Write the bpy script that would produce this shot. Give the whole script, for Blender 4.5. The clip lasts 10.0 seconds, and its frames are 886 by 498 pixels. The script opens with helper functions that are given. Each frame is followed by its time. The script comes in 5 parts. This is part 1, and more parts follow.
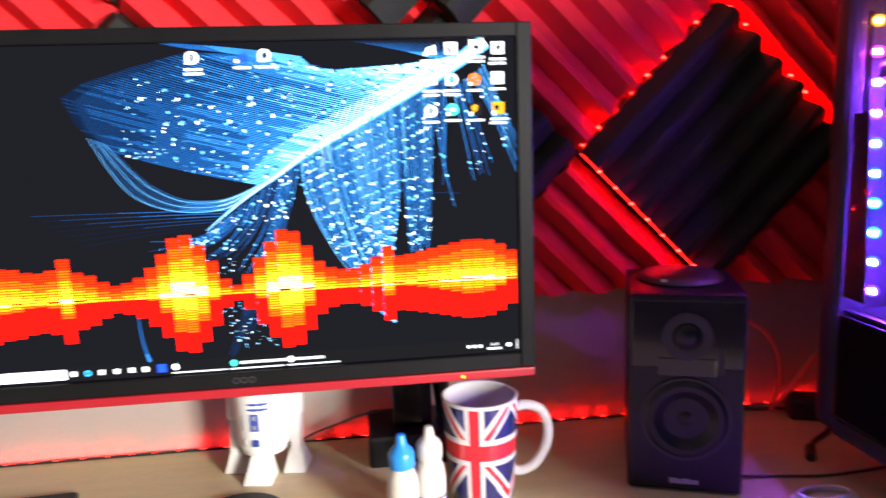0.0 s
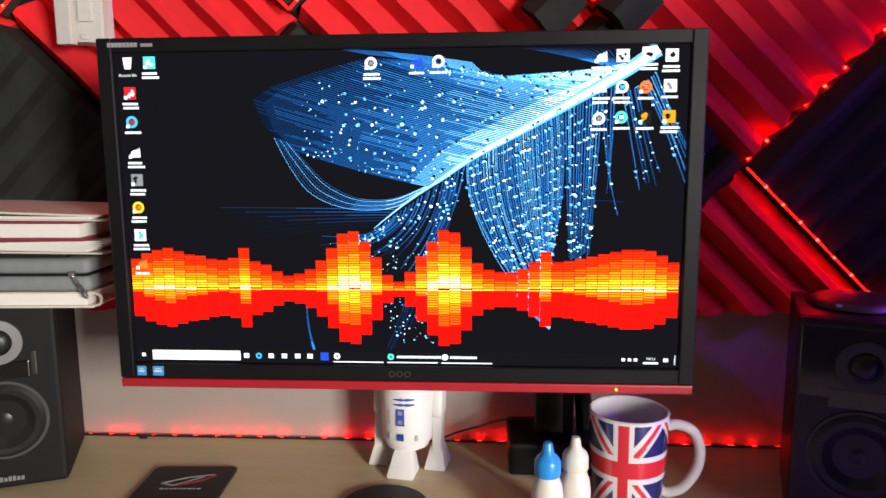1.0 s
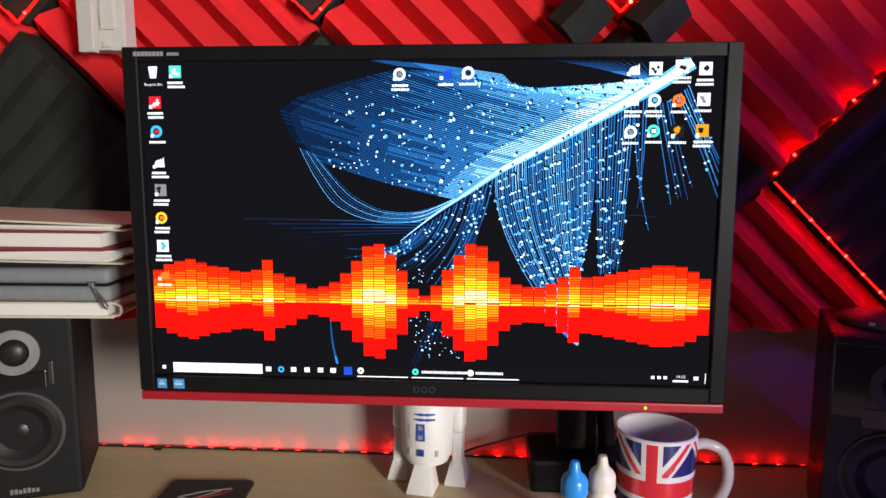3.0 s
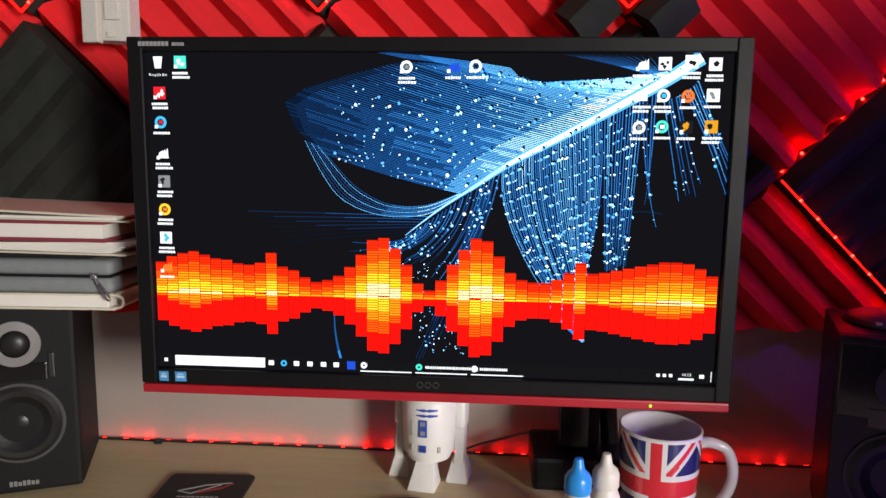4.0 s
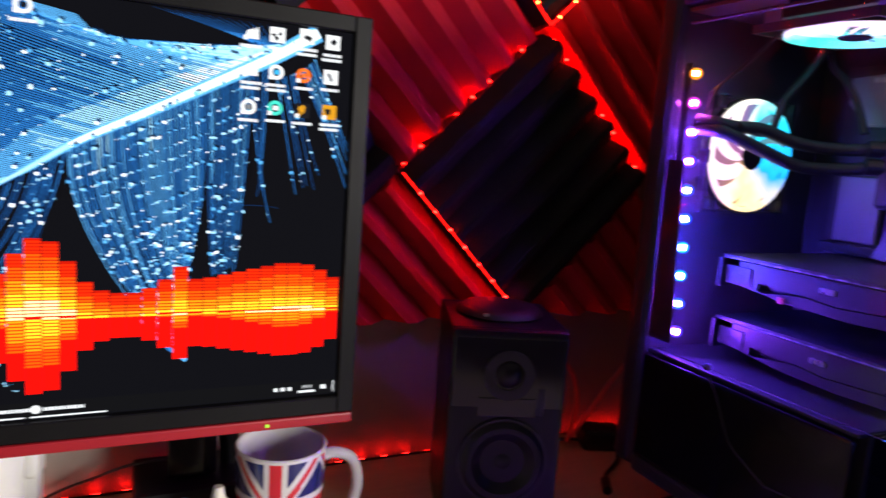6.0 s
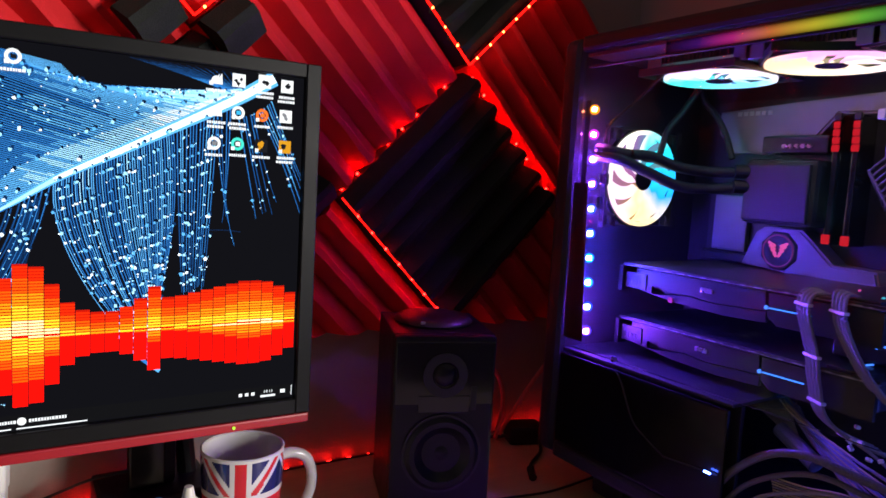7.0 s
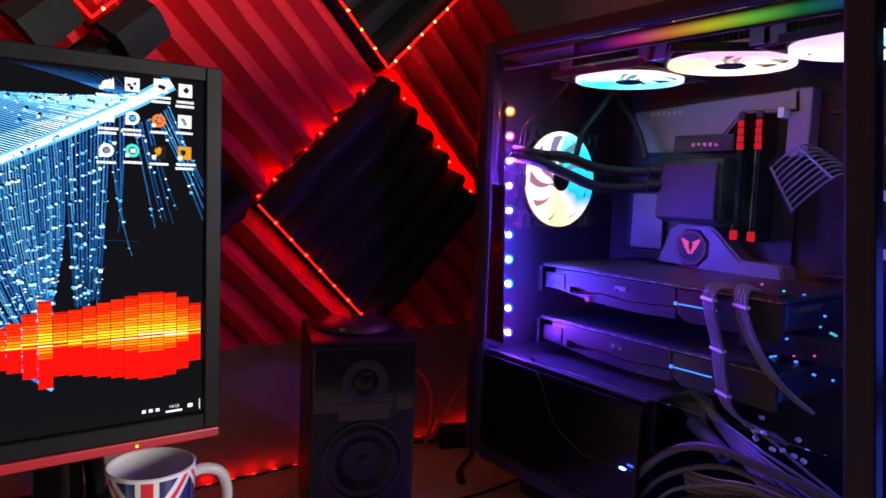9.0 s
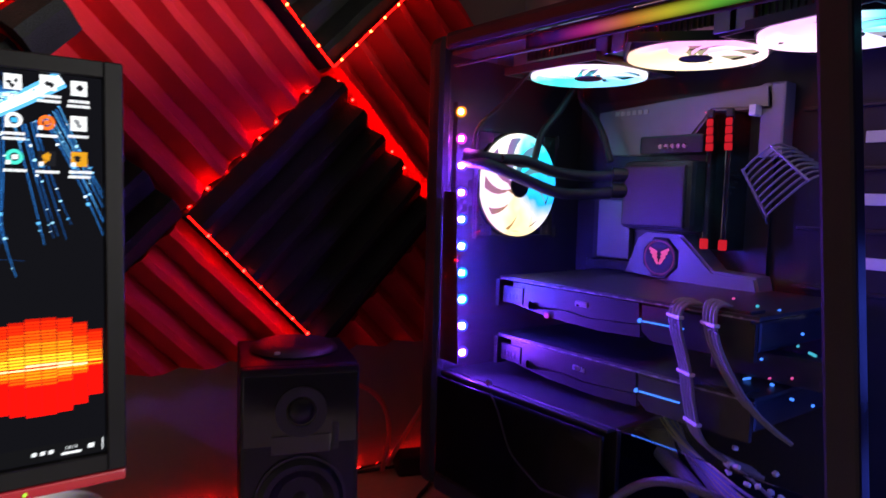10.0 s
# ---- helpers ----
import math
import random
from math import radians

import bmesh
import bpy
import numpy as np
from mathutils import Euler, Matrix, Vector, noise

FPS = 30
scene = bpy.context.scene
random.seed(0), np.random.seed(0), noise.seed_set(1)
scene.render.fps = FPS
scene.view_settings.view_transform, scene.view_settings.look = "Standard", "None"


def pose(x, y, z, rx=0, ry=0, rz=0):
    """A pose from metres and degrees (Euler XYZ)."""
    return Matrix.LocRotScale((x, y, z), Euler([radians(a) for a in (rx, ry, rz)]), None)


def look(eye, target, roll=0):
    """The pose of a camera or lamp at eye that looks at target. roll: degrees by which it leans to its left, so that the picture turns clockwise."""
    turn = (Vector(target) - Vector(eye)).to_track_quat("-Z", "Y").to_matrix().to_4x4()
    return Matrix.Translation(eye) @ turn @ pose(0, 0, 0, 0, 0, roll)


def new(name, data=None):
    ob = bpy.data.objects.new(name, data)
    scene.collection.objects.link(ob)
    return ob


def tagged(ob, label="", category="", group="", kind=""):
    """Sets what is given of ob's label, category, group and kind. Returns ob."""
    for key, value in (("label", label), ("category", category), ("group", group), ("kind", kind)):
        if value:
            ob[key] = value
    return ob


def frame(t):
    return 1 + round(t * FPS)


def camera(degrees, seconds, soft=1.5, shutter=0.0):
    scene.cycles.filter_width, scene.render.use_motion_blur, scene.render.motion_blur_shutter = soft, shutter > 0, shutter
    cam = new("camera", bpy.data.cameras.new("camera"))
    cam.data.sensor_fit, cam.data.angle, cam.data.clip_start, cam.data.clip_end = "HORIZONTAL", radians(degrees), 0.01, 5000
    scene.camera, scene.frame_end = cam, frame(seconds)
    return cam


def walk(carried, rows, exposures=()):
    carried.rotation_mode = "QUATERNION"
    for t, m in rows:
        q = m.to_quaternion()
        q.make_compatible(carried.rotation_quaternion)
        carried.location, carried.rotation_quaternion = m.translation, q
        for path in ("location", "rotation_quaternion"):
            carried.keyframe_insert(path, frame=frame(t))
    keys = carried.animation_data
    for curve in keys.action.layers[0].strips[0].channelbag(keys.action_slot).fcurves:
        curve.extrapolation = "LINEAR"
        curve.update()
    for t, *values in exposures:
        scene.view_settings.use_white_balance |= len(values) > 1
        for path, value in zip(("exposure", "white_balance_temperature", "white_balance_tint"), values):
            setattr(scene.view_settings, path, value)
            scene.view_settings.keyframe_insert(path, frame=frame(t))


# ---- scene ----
cam = camera(65.9, 10.0, shutter=0.5)
PATH = [
    (0, (0.137, -0.724, 0.434), (0.357, 1.238, 0.112), -2.0),
    (0.5, (0.117, -0.734, 0.428), (0.08, 1.248, 0.159), -1.2),
    (1, (0.093, -0.728, 0.429), (-0.029, 1.248, 0.146), -0.4),
    (1.5, (0.087, -0.72, 0.422), (-0.065, 1.254, 0.141), 0.0),
    (2, (0.076, -0.721, 0.43), (-0.054, 1.259, 0.177), 0.0),
    (2.5, (0.071, -0.72, 0.434), (-0.06, 1.26, 0.178), -0.1),
    (4, (0.061, -0.713, 0.429), (-0.07, 1.265, 0.164), 0.7),
    (4.5, (0.064, -0.71, 0.426), (-0.052, 1.268, 0.157), 0.7),
    (5, (0.077, -0.676, 0.431), (0.284, 1.287, 0.111), 3.6),
    (5.5, (0.102, -0.628, 0.428), (0.62, 1.277, 0.11), 3.6),
    (6, (0.112, -0.617, 0.435), (0.964, 1.171, 0.154), 4.1),
    (6.2, (0.099, -0.622, 0.431), (1.048, 1.116, 0.148), 4.0),
    (7.3, (0.037, -0.704, 0.442), (1.139, 0.955, 0.259), 3.0),
    (7.5, (0.038, -0.694, 0.443), (1.173, 0.942, 0.251), 2.8),
    (8, (0.052, -0.7, 0.441), (1.197, 0.928, 0.248), 2.4),
    (8.5, (0.057, -0.7, 0.44), (1.227, 0.909, 0.238), 2.3),
    (9, (0.082, -0.709, 0.44), (1.269, 0.89, 0.257), 2.2),
    (9.5, (0.109, -0.698, 0.446), (1.321, 0.877, 0.223), 2.2),
    (10, (0.167, -0.676, 0.441), (1.386, 0.902, 0.282), 1.6),
]
EXPOSURE = [(0, 1.85), (0.5, 1.4), (1.2, 1.0), (2.7, 0.85), (4.6, 0.65), (5.5, 0.65), (7.5, 0.55), (10, 0.65)]
walk(cam, [(t, look(eye, target, roll)) for t, eye, target, roll in PATH], EXPOSURE)

# ---- light ----
world = bpy.data.worlds.new("world")
scene.world = world
world.use_nodes = True
world.node_tree.nodes["Background"].inputs["Color"].default_value = (0.35, 0.42, 0.55, 1)
world.node_tree.nodes["Background"].inputs["Strength"].default_value = 0.3


def area(name, m, sx, sy, energy, color, spread=180):
    data = bpy.data.lights.new(name, "AREA")
    data.shape, data.size, data.size_y, data.energy, data.color = "RECTANGLE", sx, sy, energy, color
    data.spread = radians(spread)
    ob = new(name, data)
    ob.matrix_world = m
    return ob


# daylight through the low window in the rear wall; the computer case keeps it off the east end of the desk
area("window_daylight", look((1.80, -2.36, 0.62), (-0.25, 0.2, 0.25)), 0.60, 0.76, 25.0, (1.0, 0.95, 0.88), 110)

# ---- materials ----


def lin(r, g, b):
    def one(c):
        c /= 255
        return c / 12.92 if c <= 0.04045 else ((c + 0.055) / 1.055) ** 2.4
    return (one(r), one(g), one(b), 1)


def mat(name, col, rough=0.5, metal=0.0, vary=0.15, scale=40.0, bump=0.0, fine=400.0, coat=0.0, aniso=(1, 1, 1), spec=0.5):
    """A surface with two scales of variation and a fine relief."""
    m = bpy.data.materials.new(name)
    m.use_nodes = True
    nt = m.node_tree
    b = nt.nodes["Principled BSDF"]
    b.inputs["Metallic"].default_value = metal
    b.inputs["Coat Weight"].default_value = coat
    b.inputs["Specular IOR Level"].default_value = spec
    tc = nt.nodes.new("ShaderNodeTexCoord")
    mp = nt.nodes.new("ShaderNodeMapping")
    mp.inputs["Scale"].default_value = aniso
    nt.links.new(tc.outputs["Object"], mp.inputs["Vector"])
    n1 = nt.nodes.new("ShaderNodeTexNoise")
    n1.inputs["Scale"].default_value = scale
    n1.inputs["Detail"].default_value = 6
    n2 = nt.nodes.new("ShaderNodeTexNoise")
    n2.inputs["Scale"].default_value = fine
    n2.inputs["Detail"].default_value = 3
    for n in (n1, n2):
        nt.links.new(mp.outputs["Vector"], n.inputs["Vector"])
    add = nt.nodes.new("ShaderNodeMath")
    add.operation = "ADD"
    nt.links.new(n1.outputs["Fac"], add.inputs[0])
    nt.links.new(n2.outputs["Fac"], add.inputs[1])
    mr = nt.nodes.new("ShaderNodeMapRange")
    mr.inputs["From Min"].default_value, mr.inputs["From Max"].default_value = 0.6, 1.4
    mr.inputs["To Min"].default_value, mr.inputs["To Max"].default_value = 1 - vary, 1 + vary
    nt.links.new(add.outputs[0], mr.inputs["Value"])
    mul = nt.nodes.new("ShaderNodeVectorMath")
    mul.operation = "SCALE"
    mul.inputs[0].default_value = col[:3]
    nt.links.new(mr.outputs["Result"], mul.inputs["Scale"])
    nt.links.new(mul.outputs["Vector"], b.inputs["Base Color"])
    rr = nt.nodes.new("ShaderNodeMapRange")
    rr.inputs["To Min"].default_value, rr.inputs["To Max"].default_value = max(0.02, rough - 0.08), min(1, rough + 0.08)
    nt.links.new(n1.outputs["Fac"], rr.inputs["Value"])
    nt.links.new(rr.outputs["Result"], b.inputs["Roughness"])
    if bump:
        bp = nt.nodes.new("ShaderNodeBump")
        bp.inputs["Strength"].default_value = bump
        bp.inputs["Distance"].default_value = 0.001
        nt.links.new(n2.outputs["Fac"], bp.inputs["Height"])
        nt.links.new(bp.outputs["Normal"], b.inputs["Normal"])
    return m


def glow(name, col, strength=1.0):
    m = bpy.data.materials.new(name)
    m.use_nodes = True
    nt = m.node_tree
    nt.nodes.remove(nt.nodes["Principled BSDF"])
    e = nt.nodes.new("ShaderNodeEmission")
    e.inputs["Color"].default_value = col
    e.inputs["Strength"].default_value = strength
    nt.links.new(e.outputs[0], nt.nodes["Material Output"].inputs["Surface"])
    return m


def glow_wheel(name, cols, strength, noise_scale=14.0):
    """Light that changes colour across the thing, as a ring of coloured diodes shines through milky plastic."""
    m = glow(name, (1, 1, 1, 1), strength)
    nt = m.node_tree
    e = [n for n in nt.nodes if n.type == "EMISSION"][0]
    tc = nt.nodes.new("ShaderNodeTexCoord")
    g = nt.nodes.new("ShaderNodeTexGradient")
    g.gradient_type = "RADIAL"
    nz = nt.nodes.new("ShaderNodeTexNoise")
    nz.inputs["Scale"].default_value = noise_scale
    ad = nt.nodes.new("ShaderNodeMath")
    ad.operation = "MULTIPLY_ADD"
    ad.inputs[1].default_value = 0.5
    r = nt.nodes.new("ShaderNodeValToRGB")
    for i, c in enumerate(cols):
        el = r.color_ramp.elements[i] if i < 2 else r.color_ramp.elements.new(i / (len(cols) - 1))
        el.position, el.color = i / (len(cols) - 1), c
    nt.links.new(tc.outputs["Object"], g.inputs["Vector"])
    nt.links.new(tc.outputs["Object"], nz.inputs["Vector"])
    nt.links.new(nz.outputs["Fac"], ad.inputs[0])
    nt.links.new(g.outputs["Fac"], ad.inputs[2])
    fr = nt.nodes.new("ShaderNodeMath")
    fr.operation = "FRACT"
    nt.links.new(ad.outputs[0], fr.inputs[0])
    nt.links.new(fr.outputs[0], r.inputs["Fac"])
    nt.links.new(r.outputs["Color"], e.inputs["Color"])
    return m


def glow_band(name, cols, strength, y0, y1, z0, z1):
    """A soft band of light that runs through several colours along y and fades towards its edges."""
    m = glow(name, (1, 1, 1, 1), strength)
    nt = m.node_tree
    e = [n for n in nt.nodes if n.type == "EMISSION"][0]
    tc, sx, r = (nt.nodes.new("ShaderNode" + k) for k in ("TexCoord", "SeparateXYZ", "ValToRGB"))
    nt.links.new(tc.outputs["Object"], sx.inputs[0])
    my, mz = nt.nodes.new("ShaderNodeMapRange"), nt.nodes.new("ShaderNodeMapRange")
    my.inputs["From Min"].default_value, my.inputs["From Max"].default_value = y0, y1
    mz.inputs["From Min"].default_value, mz.inputs["From Max"].default_value = z0, z1
    mz.inputs["To Max"].default_value = math.pi
    nt.links.new(sx.outputs["Y"], my.inputs["Value"])
    nt.links.new(sx.outputs["Z"], mz.inputs["Value"])
    sn, mu = nt.nodes.new("ShaderNodeMath"), nt.nodes.new("ShaderNodeMath")
    sn.operation, mu.operation = "SINE", "MULTIPLY"
    mu.inputs[1].default_value = strength
    nt.links.new(mz.outputs[0], sn.inputs[0])
    nt.links.new(sn.outputs[0], mu.inputs[0])
    nt.links.new(mu.outputs[0], e.inputs["Strength"])
    for i, c in enumerate(cols):
        el = r.color_ramp.elements[i] if i < 2 else r.color_ramp.elements.new(i / (len(cols) - 1))
        el.position, el.color = i / (len(cols) - 1), c
    nt.links.new(my.outputs[0], r.inputs["Fac"])
    nt.links.new(r.outputs["Color"], e.inputs["Color"])
    return m


def glass(name, tint=(0.8, 0.82, 0.85, 1), rough=0.02, ior=1.45):
    m = bpy.data.materials.new(name)
    m.use_nodes = True
    nt = m.node_tree
    nt.nodes.remove(nt.nodes["Principled BSDF"])
    tr, gl, mx, fr = (nt.nodes.new("ShaderNode" + k) for k in ("BsdfTransparent", "BsdfGlossy", "MixShader", "Fresnel"))
    tr.inputs["Color"].default_value = tint
    gl.inputs["Roughness"].default_value = rough
    fr.inputs["IOR"].default_value = ior
    nt.links.new(fr.outputs[0], mx.inputs["Fac"])
    nt.links.new(tr.outputs[0], mx.inputs[1])
    nt.links.new(gl.outputs[0], mx.inputs[2])
    nt.links.new(mx.outputs[0], nt.nodes["Material Output"].inputs["Surface"])
    return m


M_WALL = mat("greige_wall_paint", (0.31, 0.265, 0.235, 1), 0.7, vary=0.05, scale=6, bump=0.15, fine=250)
M_ROOM = mat("room_paint", (0.30, 0.28, 0.27, 1), 0.8, vary=0.05, scale=4, bump=0.1)
M_FLOOR = mat("carpet", (0.10, 0.09, 0.09, 1), 0.95, vary=0.3, scale=30, bump=0.6)
M_DESK = mat("birch_desk", (0.56, 0.47, 0.27, 1), 0.45, vary=0.12, scale=7, bump=0.05, fine=60, aniso=(1, 9, 9))
M_EDGE = mat("desk_edge", (0.45, 0.33, 0.19, 1), 0.5, vary=0.15, scale=20)
M_RED = mat("red_foam", (0.66, 0.026, 0.032, 1), 0.95, vary=0.14, scale=9, bump=0.9, fine=700, spec=0.1)
M_BLACKFOAM = mat("black_foam", (0.024, 0.026, 0.023, 1), 0.95, vary=0.35, scale=25, bump=0.9, fine=600, spec=0.08)
M_BLACK = mat("black_plastic", (0.012, 0.012, 0.013, 1), 0.42, vary=0.15, scale=30, bump=0.1, fine=900)
M_BEZEL = mat("black_bezel_plastic", (0.007, 0.007, 0.0075, 1), 0.42, vary=0.15, scale=20, bump=0.06, fine=1200, spec=0.14)
M_GLOSSBLACK = mat("gloss_black", (0.008, 0.008, 0.009, 1), 0.12, vary=0.1, scale=20)
M_REDSTRIP = mat("red_plastic", (0.33, 0.012, 0.02, 1), 0.35, vary=0.1, scale=20)
M_VINYL = mat("black_vinyl", (0.009, 0.009, 0.010, 1), 0.6, vary=0.2, scale=60, bump=0.35, fine=700, spec=0.2)
M_CONE = mat("speaker_cone", (0.012, 0.0125, 0.013, 1), 0.4, vary=0.2, scale=60, bump=0.2)
M_SILVER = mat("silver_ring", (0.42, 0.42, 0.43, 1), 0.35, metal=0.7, vary=0.08, scale=40)
M_STEEL = mat("steel", (0.55, 0.55, 0.56, 1), 0.28, metal=1.0, vary=0.08, scale=60)
M_WHITEPL = mat("white_plastic", (0.68, 0.67, 0.64, 1), 0.4, vary=0.05, scale=30, bump=0.05)
M_BLUEPL = mat("blue_plastic", (0.03, 0.07, 0.36, 1), 0.4, vary=0.1, scale=40)
M_CAPBLUE = mat("blue_cap", (0.02, 0.24, 0.62, 1), 0.3, vary=0.06, scale=40)
M_CERAMIC = mat("white_ceramic", (0.62, 0.61, 0.60, 1), 0.15, vary=0.03, scale=30, coat=0.4)
M_FLAGRED = mat("flag_red", (0.55, 0.02, 0.03, 1), 0.18, vary=0.06, scale=40, coat=0.4)
M_FLAGBLUE = mat("flag_blue", (0.016, 0.02, 0.10, 1), 0.18, vary=0.06, scale=40, coat=0.4)
M_CREAMPL = mat("cream_plastic", (0.60, 0.57, 0.48, 1), 0.45, vary=0.05, scale=30, bump=0.05)
M_PAPER = mat("paper", (0.76, 0.74, 0.69, 1), 0.8, vary=0.06, scale=60, bump=0.15, aniso=(1, 1, 30))
M_CREAM = mat("cream_card", (0.60, 0.56, 0.46, 1), 0.8, vary=0.08, scale=30)
M_MAROON = mat("maroon_cover", (0.22, 0.03, 0.05, 1), 0.55, vary=0.12, scale=40)
M_GREYCASE = mat("grey_fabric_case", (0.20, 0.22, 0.23, 1), 0.8, vary=0.12, scale=90, bump=0.4, fine=900)
M_PACK = mat("white_polystyrene", (0.55, 0.535, 0.50, 1), 0.85, vary=0.06, scale=120, bump=0.5, fine=300)
M_MAT = mat("black_rubber", (0.014, 0.014, 0.015, 1), 0.6, vary=0.2, scale=120, bump=0.3)
M_PRINT = mat("silver_print", (0.35, 0.35, 0.36, 1), 0.4, vary=0.1)
M_PRINTRED = mat("red_print", (0.35, 0.02, 0.02, 1), 0.4, vary=0.1)
M_CASE = mat("case_black_steel", (0.020, 0.020, 0.024, 1), 0.45, vary=0.25, scale=30, bump=0.1, fine=900, spec=0.25)
M_PCB = mat("black_pcb", (0.020, 0.020, 0.025, 1), 0.4, vary=0.25, scale=200)
M_ARMOUR = mat("grey_board_armour", (0.20, 0.20, 0.23, 1), 0.4, metal=0.3, vary=0.1, scale=60)
M_CARD = mat("card_shroud", (0.018, 0.018, 0.022, 1), 0.42, metal=0.2, vary=0.15, scale=60)
M_LINER = mat("satin_roof_liner", (0.10, 0.10, 0.11, 1), 0.30, metal=0.6, vary=0.1, scale=30)
M_TUBE = mat("braided_tube", (0.012, 0.012, 0.014, 1), 0.5, vary=0.3, scale=300, bump=0.8, fine=900)
M_CABLE = mat("grey_sleeved_cable", (0.20, 0.20, 0.215, 1), 0.6, vary=0.2, scale=300, bump=0.6, fine=1200)
M_THICK = mat("thick_braided_cable", (0.085, 0.085, 0.10, 1), 0.45, vary=0.35, scale=400, bump=0.9, fine=900)
M_BLACKCABLE = mat("black_cable", (0.015, 0.015, 0.016, 1), 0.5, vary=0.2, scale=80)
M_REDCABLE = mat("red_cable", (0.60, 0.12, 0.10, 1), 0.5, vary=0.1, scale=80)
M_GLASS = glass("side_glass", (0.93, 0.94, 0.95, 1), 0.03, 1.16)
M_SMOKE = mat("smoked_glass", (0.004, 0.004, 0.005, 1), 0.16, vary=0.2, scale=12, spec=0.22)
M_CLEAR = glass("clear_plastic", (0.9, 0.9, 0.92, 1), 0.1)

G_RED = glow("red_diode", (1.0, 0.0016, 0.001, 1), 150.0)
G_REDTAPE = glow("red_tape_glow", (1.0, 0.006, 0.004, 1), 2.6)
G_AMBER = glow("amber_diode_core", (1.0, 0.03, 0.005, 1), 90.0)
G_VIOLET = glow("violet_diode", (0.20, 0.035, 1.0, 1), 3800.0)
G_BLUE = glow("blue_diode", (0.06, 0.05, 1.0, 1), 3800.0)
G_MAGENTA = glow("magenta_diode", (0.8, 0.08, 0.9, 1), 600.0)
G_ORANGE = glow("orange_diode", (1.0, 0.22, 0.03, 1), 240.0)
# emissive colours for the painted halos of the case diodes, five tints
G_HALO_ORANGE = glow("halo_orange", (1.0, 0.25, 0.02, 1), 1.3)
G_FRONT = glow("front_fan_blue", (0.06, 0.10, 1.0, 1), 3.0)
# self-lit colours in place of the light reflected under the case roof
G_ROOF = glow_band("roof_reflected_glow", [lin(20, 60, 120), lin(30, 110, 60), lin(110, 190, 60), lin(205, 190, 50), lin(215, 120, 60), lin(190, 40, 130), lin(60, 20, 110), lin(8, 4, 20)], 0.6, -0.44, -0.13, 0.599, 0.6140)
G_HALO_VIOLET = glow("halo_violet", (0.16, 0.06, 1.0, 1), 1.3)
G_HALO_BLUE = glow("halo_blue", (0.03, 0.14, 1.0, 1), 1.3)
G_HALO_CYAN = glow("halo_cyan", (0.02, 0.45, 0.9, 1), 1.3)
G_HALO_MAGENTA = glow("halo_magenta", (0.9, 0.05, 0.6, 1), 1.3)
G_PLATE = glow("faint_pink_ring", (0.80, 0.10, 0.45, 1), 0.20)
G_PINK = glow("pink_emblem", (0.9, 0.10, 0.42, 1), 0.6)
G_BLUEBAR = glow("blue_bar", (0.05, 0.20, 1.0, 1), 1.3)
G_CYAN = glow("cyan_glint", (0.06, 0.45, 0.6, 1), 0.8)
G_RAM = glow("ram_red", (1.0, 0.02, 0.04, 1), 0.42)
G_GREEN = glow("green_led", (0.35, 0.75, 0.05, 1), 1.2)
G_UNDER = glow("under_light", (0.05, 0.12, 1.0, 1), 60.0)
G_FAN = [glow_wheel("fan_light_mint", [lin(60, 240, 225), lin(235, 190, 255), lin(250, 225, 235), lin(120, 200, 255), lin(60, 240, 225)], 1.5),
         glow_wheel("fan_light_pink", [lin(255, 190, 160), lin(250, 150, 235), lin(255, 215, 240), lin(255, 235, 190), lin(255, 190, 160)], 1.5),
         glow_wheel("fan_light_cyan", [lin(240, 160, 250), lin(60, 225, 250), lin(200, 190, 255), lin(255, 200, 235), lin(240, 160, 250)], 1.5),
         glow_wheel("fan_light_warm", [lin(255, 215, 150), lin(250, 190, 235), lin(255, 245, 225), lin(40, 215, 240), lin(30, 150, 250), lin(255, 215, 150)], 1.5, 18)]
G_DIM = [glow_wheel("diffuser_mint", [lin(60, 240, 225), lin(235, 190, 255), lin(120, 200, 255), lin(60, 240, 225)], 0.40),
         glow_wheel("diffuser_pink", [lin(255, 190, 160), lin(250, 150, 235), lin(255, 235, 190), lin(255, 190, 160)], 0.40),
         glow_wheel("diffuser_cyan", [lin(240, 160, 250), lin(60, 225, 250), lin(255, 200, 235), lin(240, 160, 250)], 0.40),
         glow_wheel("diffuser_warm", [lin(255, 195, 110), lin(235, 140, 245), lin(100, 220, 250), lin(255, 195, 110)], 0.40, 18)]

# ---- building helpers ----


def finish(bm, name, mats, smooth=False):
    bmesh.ops.recalc_face_normals(bm, faces=bm.faces[:])
    me = bpy.data.meshes.new(name)
    bm.to_mesh(me)
    bm.free()
    for m in (mats if isinstance(mats, (list, tuple)) else [mats]):
        me.materials.append(m)
    if smooth:
        me.polygons.foreach_set("use_smooth", [True] * len(me.polygons))
        me.set_sharp_from_angle(angle=radians(38))
    return me


def part(name, bm, mats, parent=None, label="", smooth=False):
    ob = new(name, finish(bm, name, mats, smooth))
    ob.parent = parent
    if label:
        tagged(ob, label)
    return ob


def thing(name, label, category, m=None, group="", kind=""):
    ob = new(name)
    ob.empty_display_size = 0.05
    if m is not None:
        ob.matrix_world = m
    return tagged(ob, label, category, group, kind)


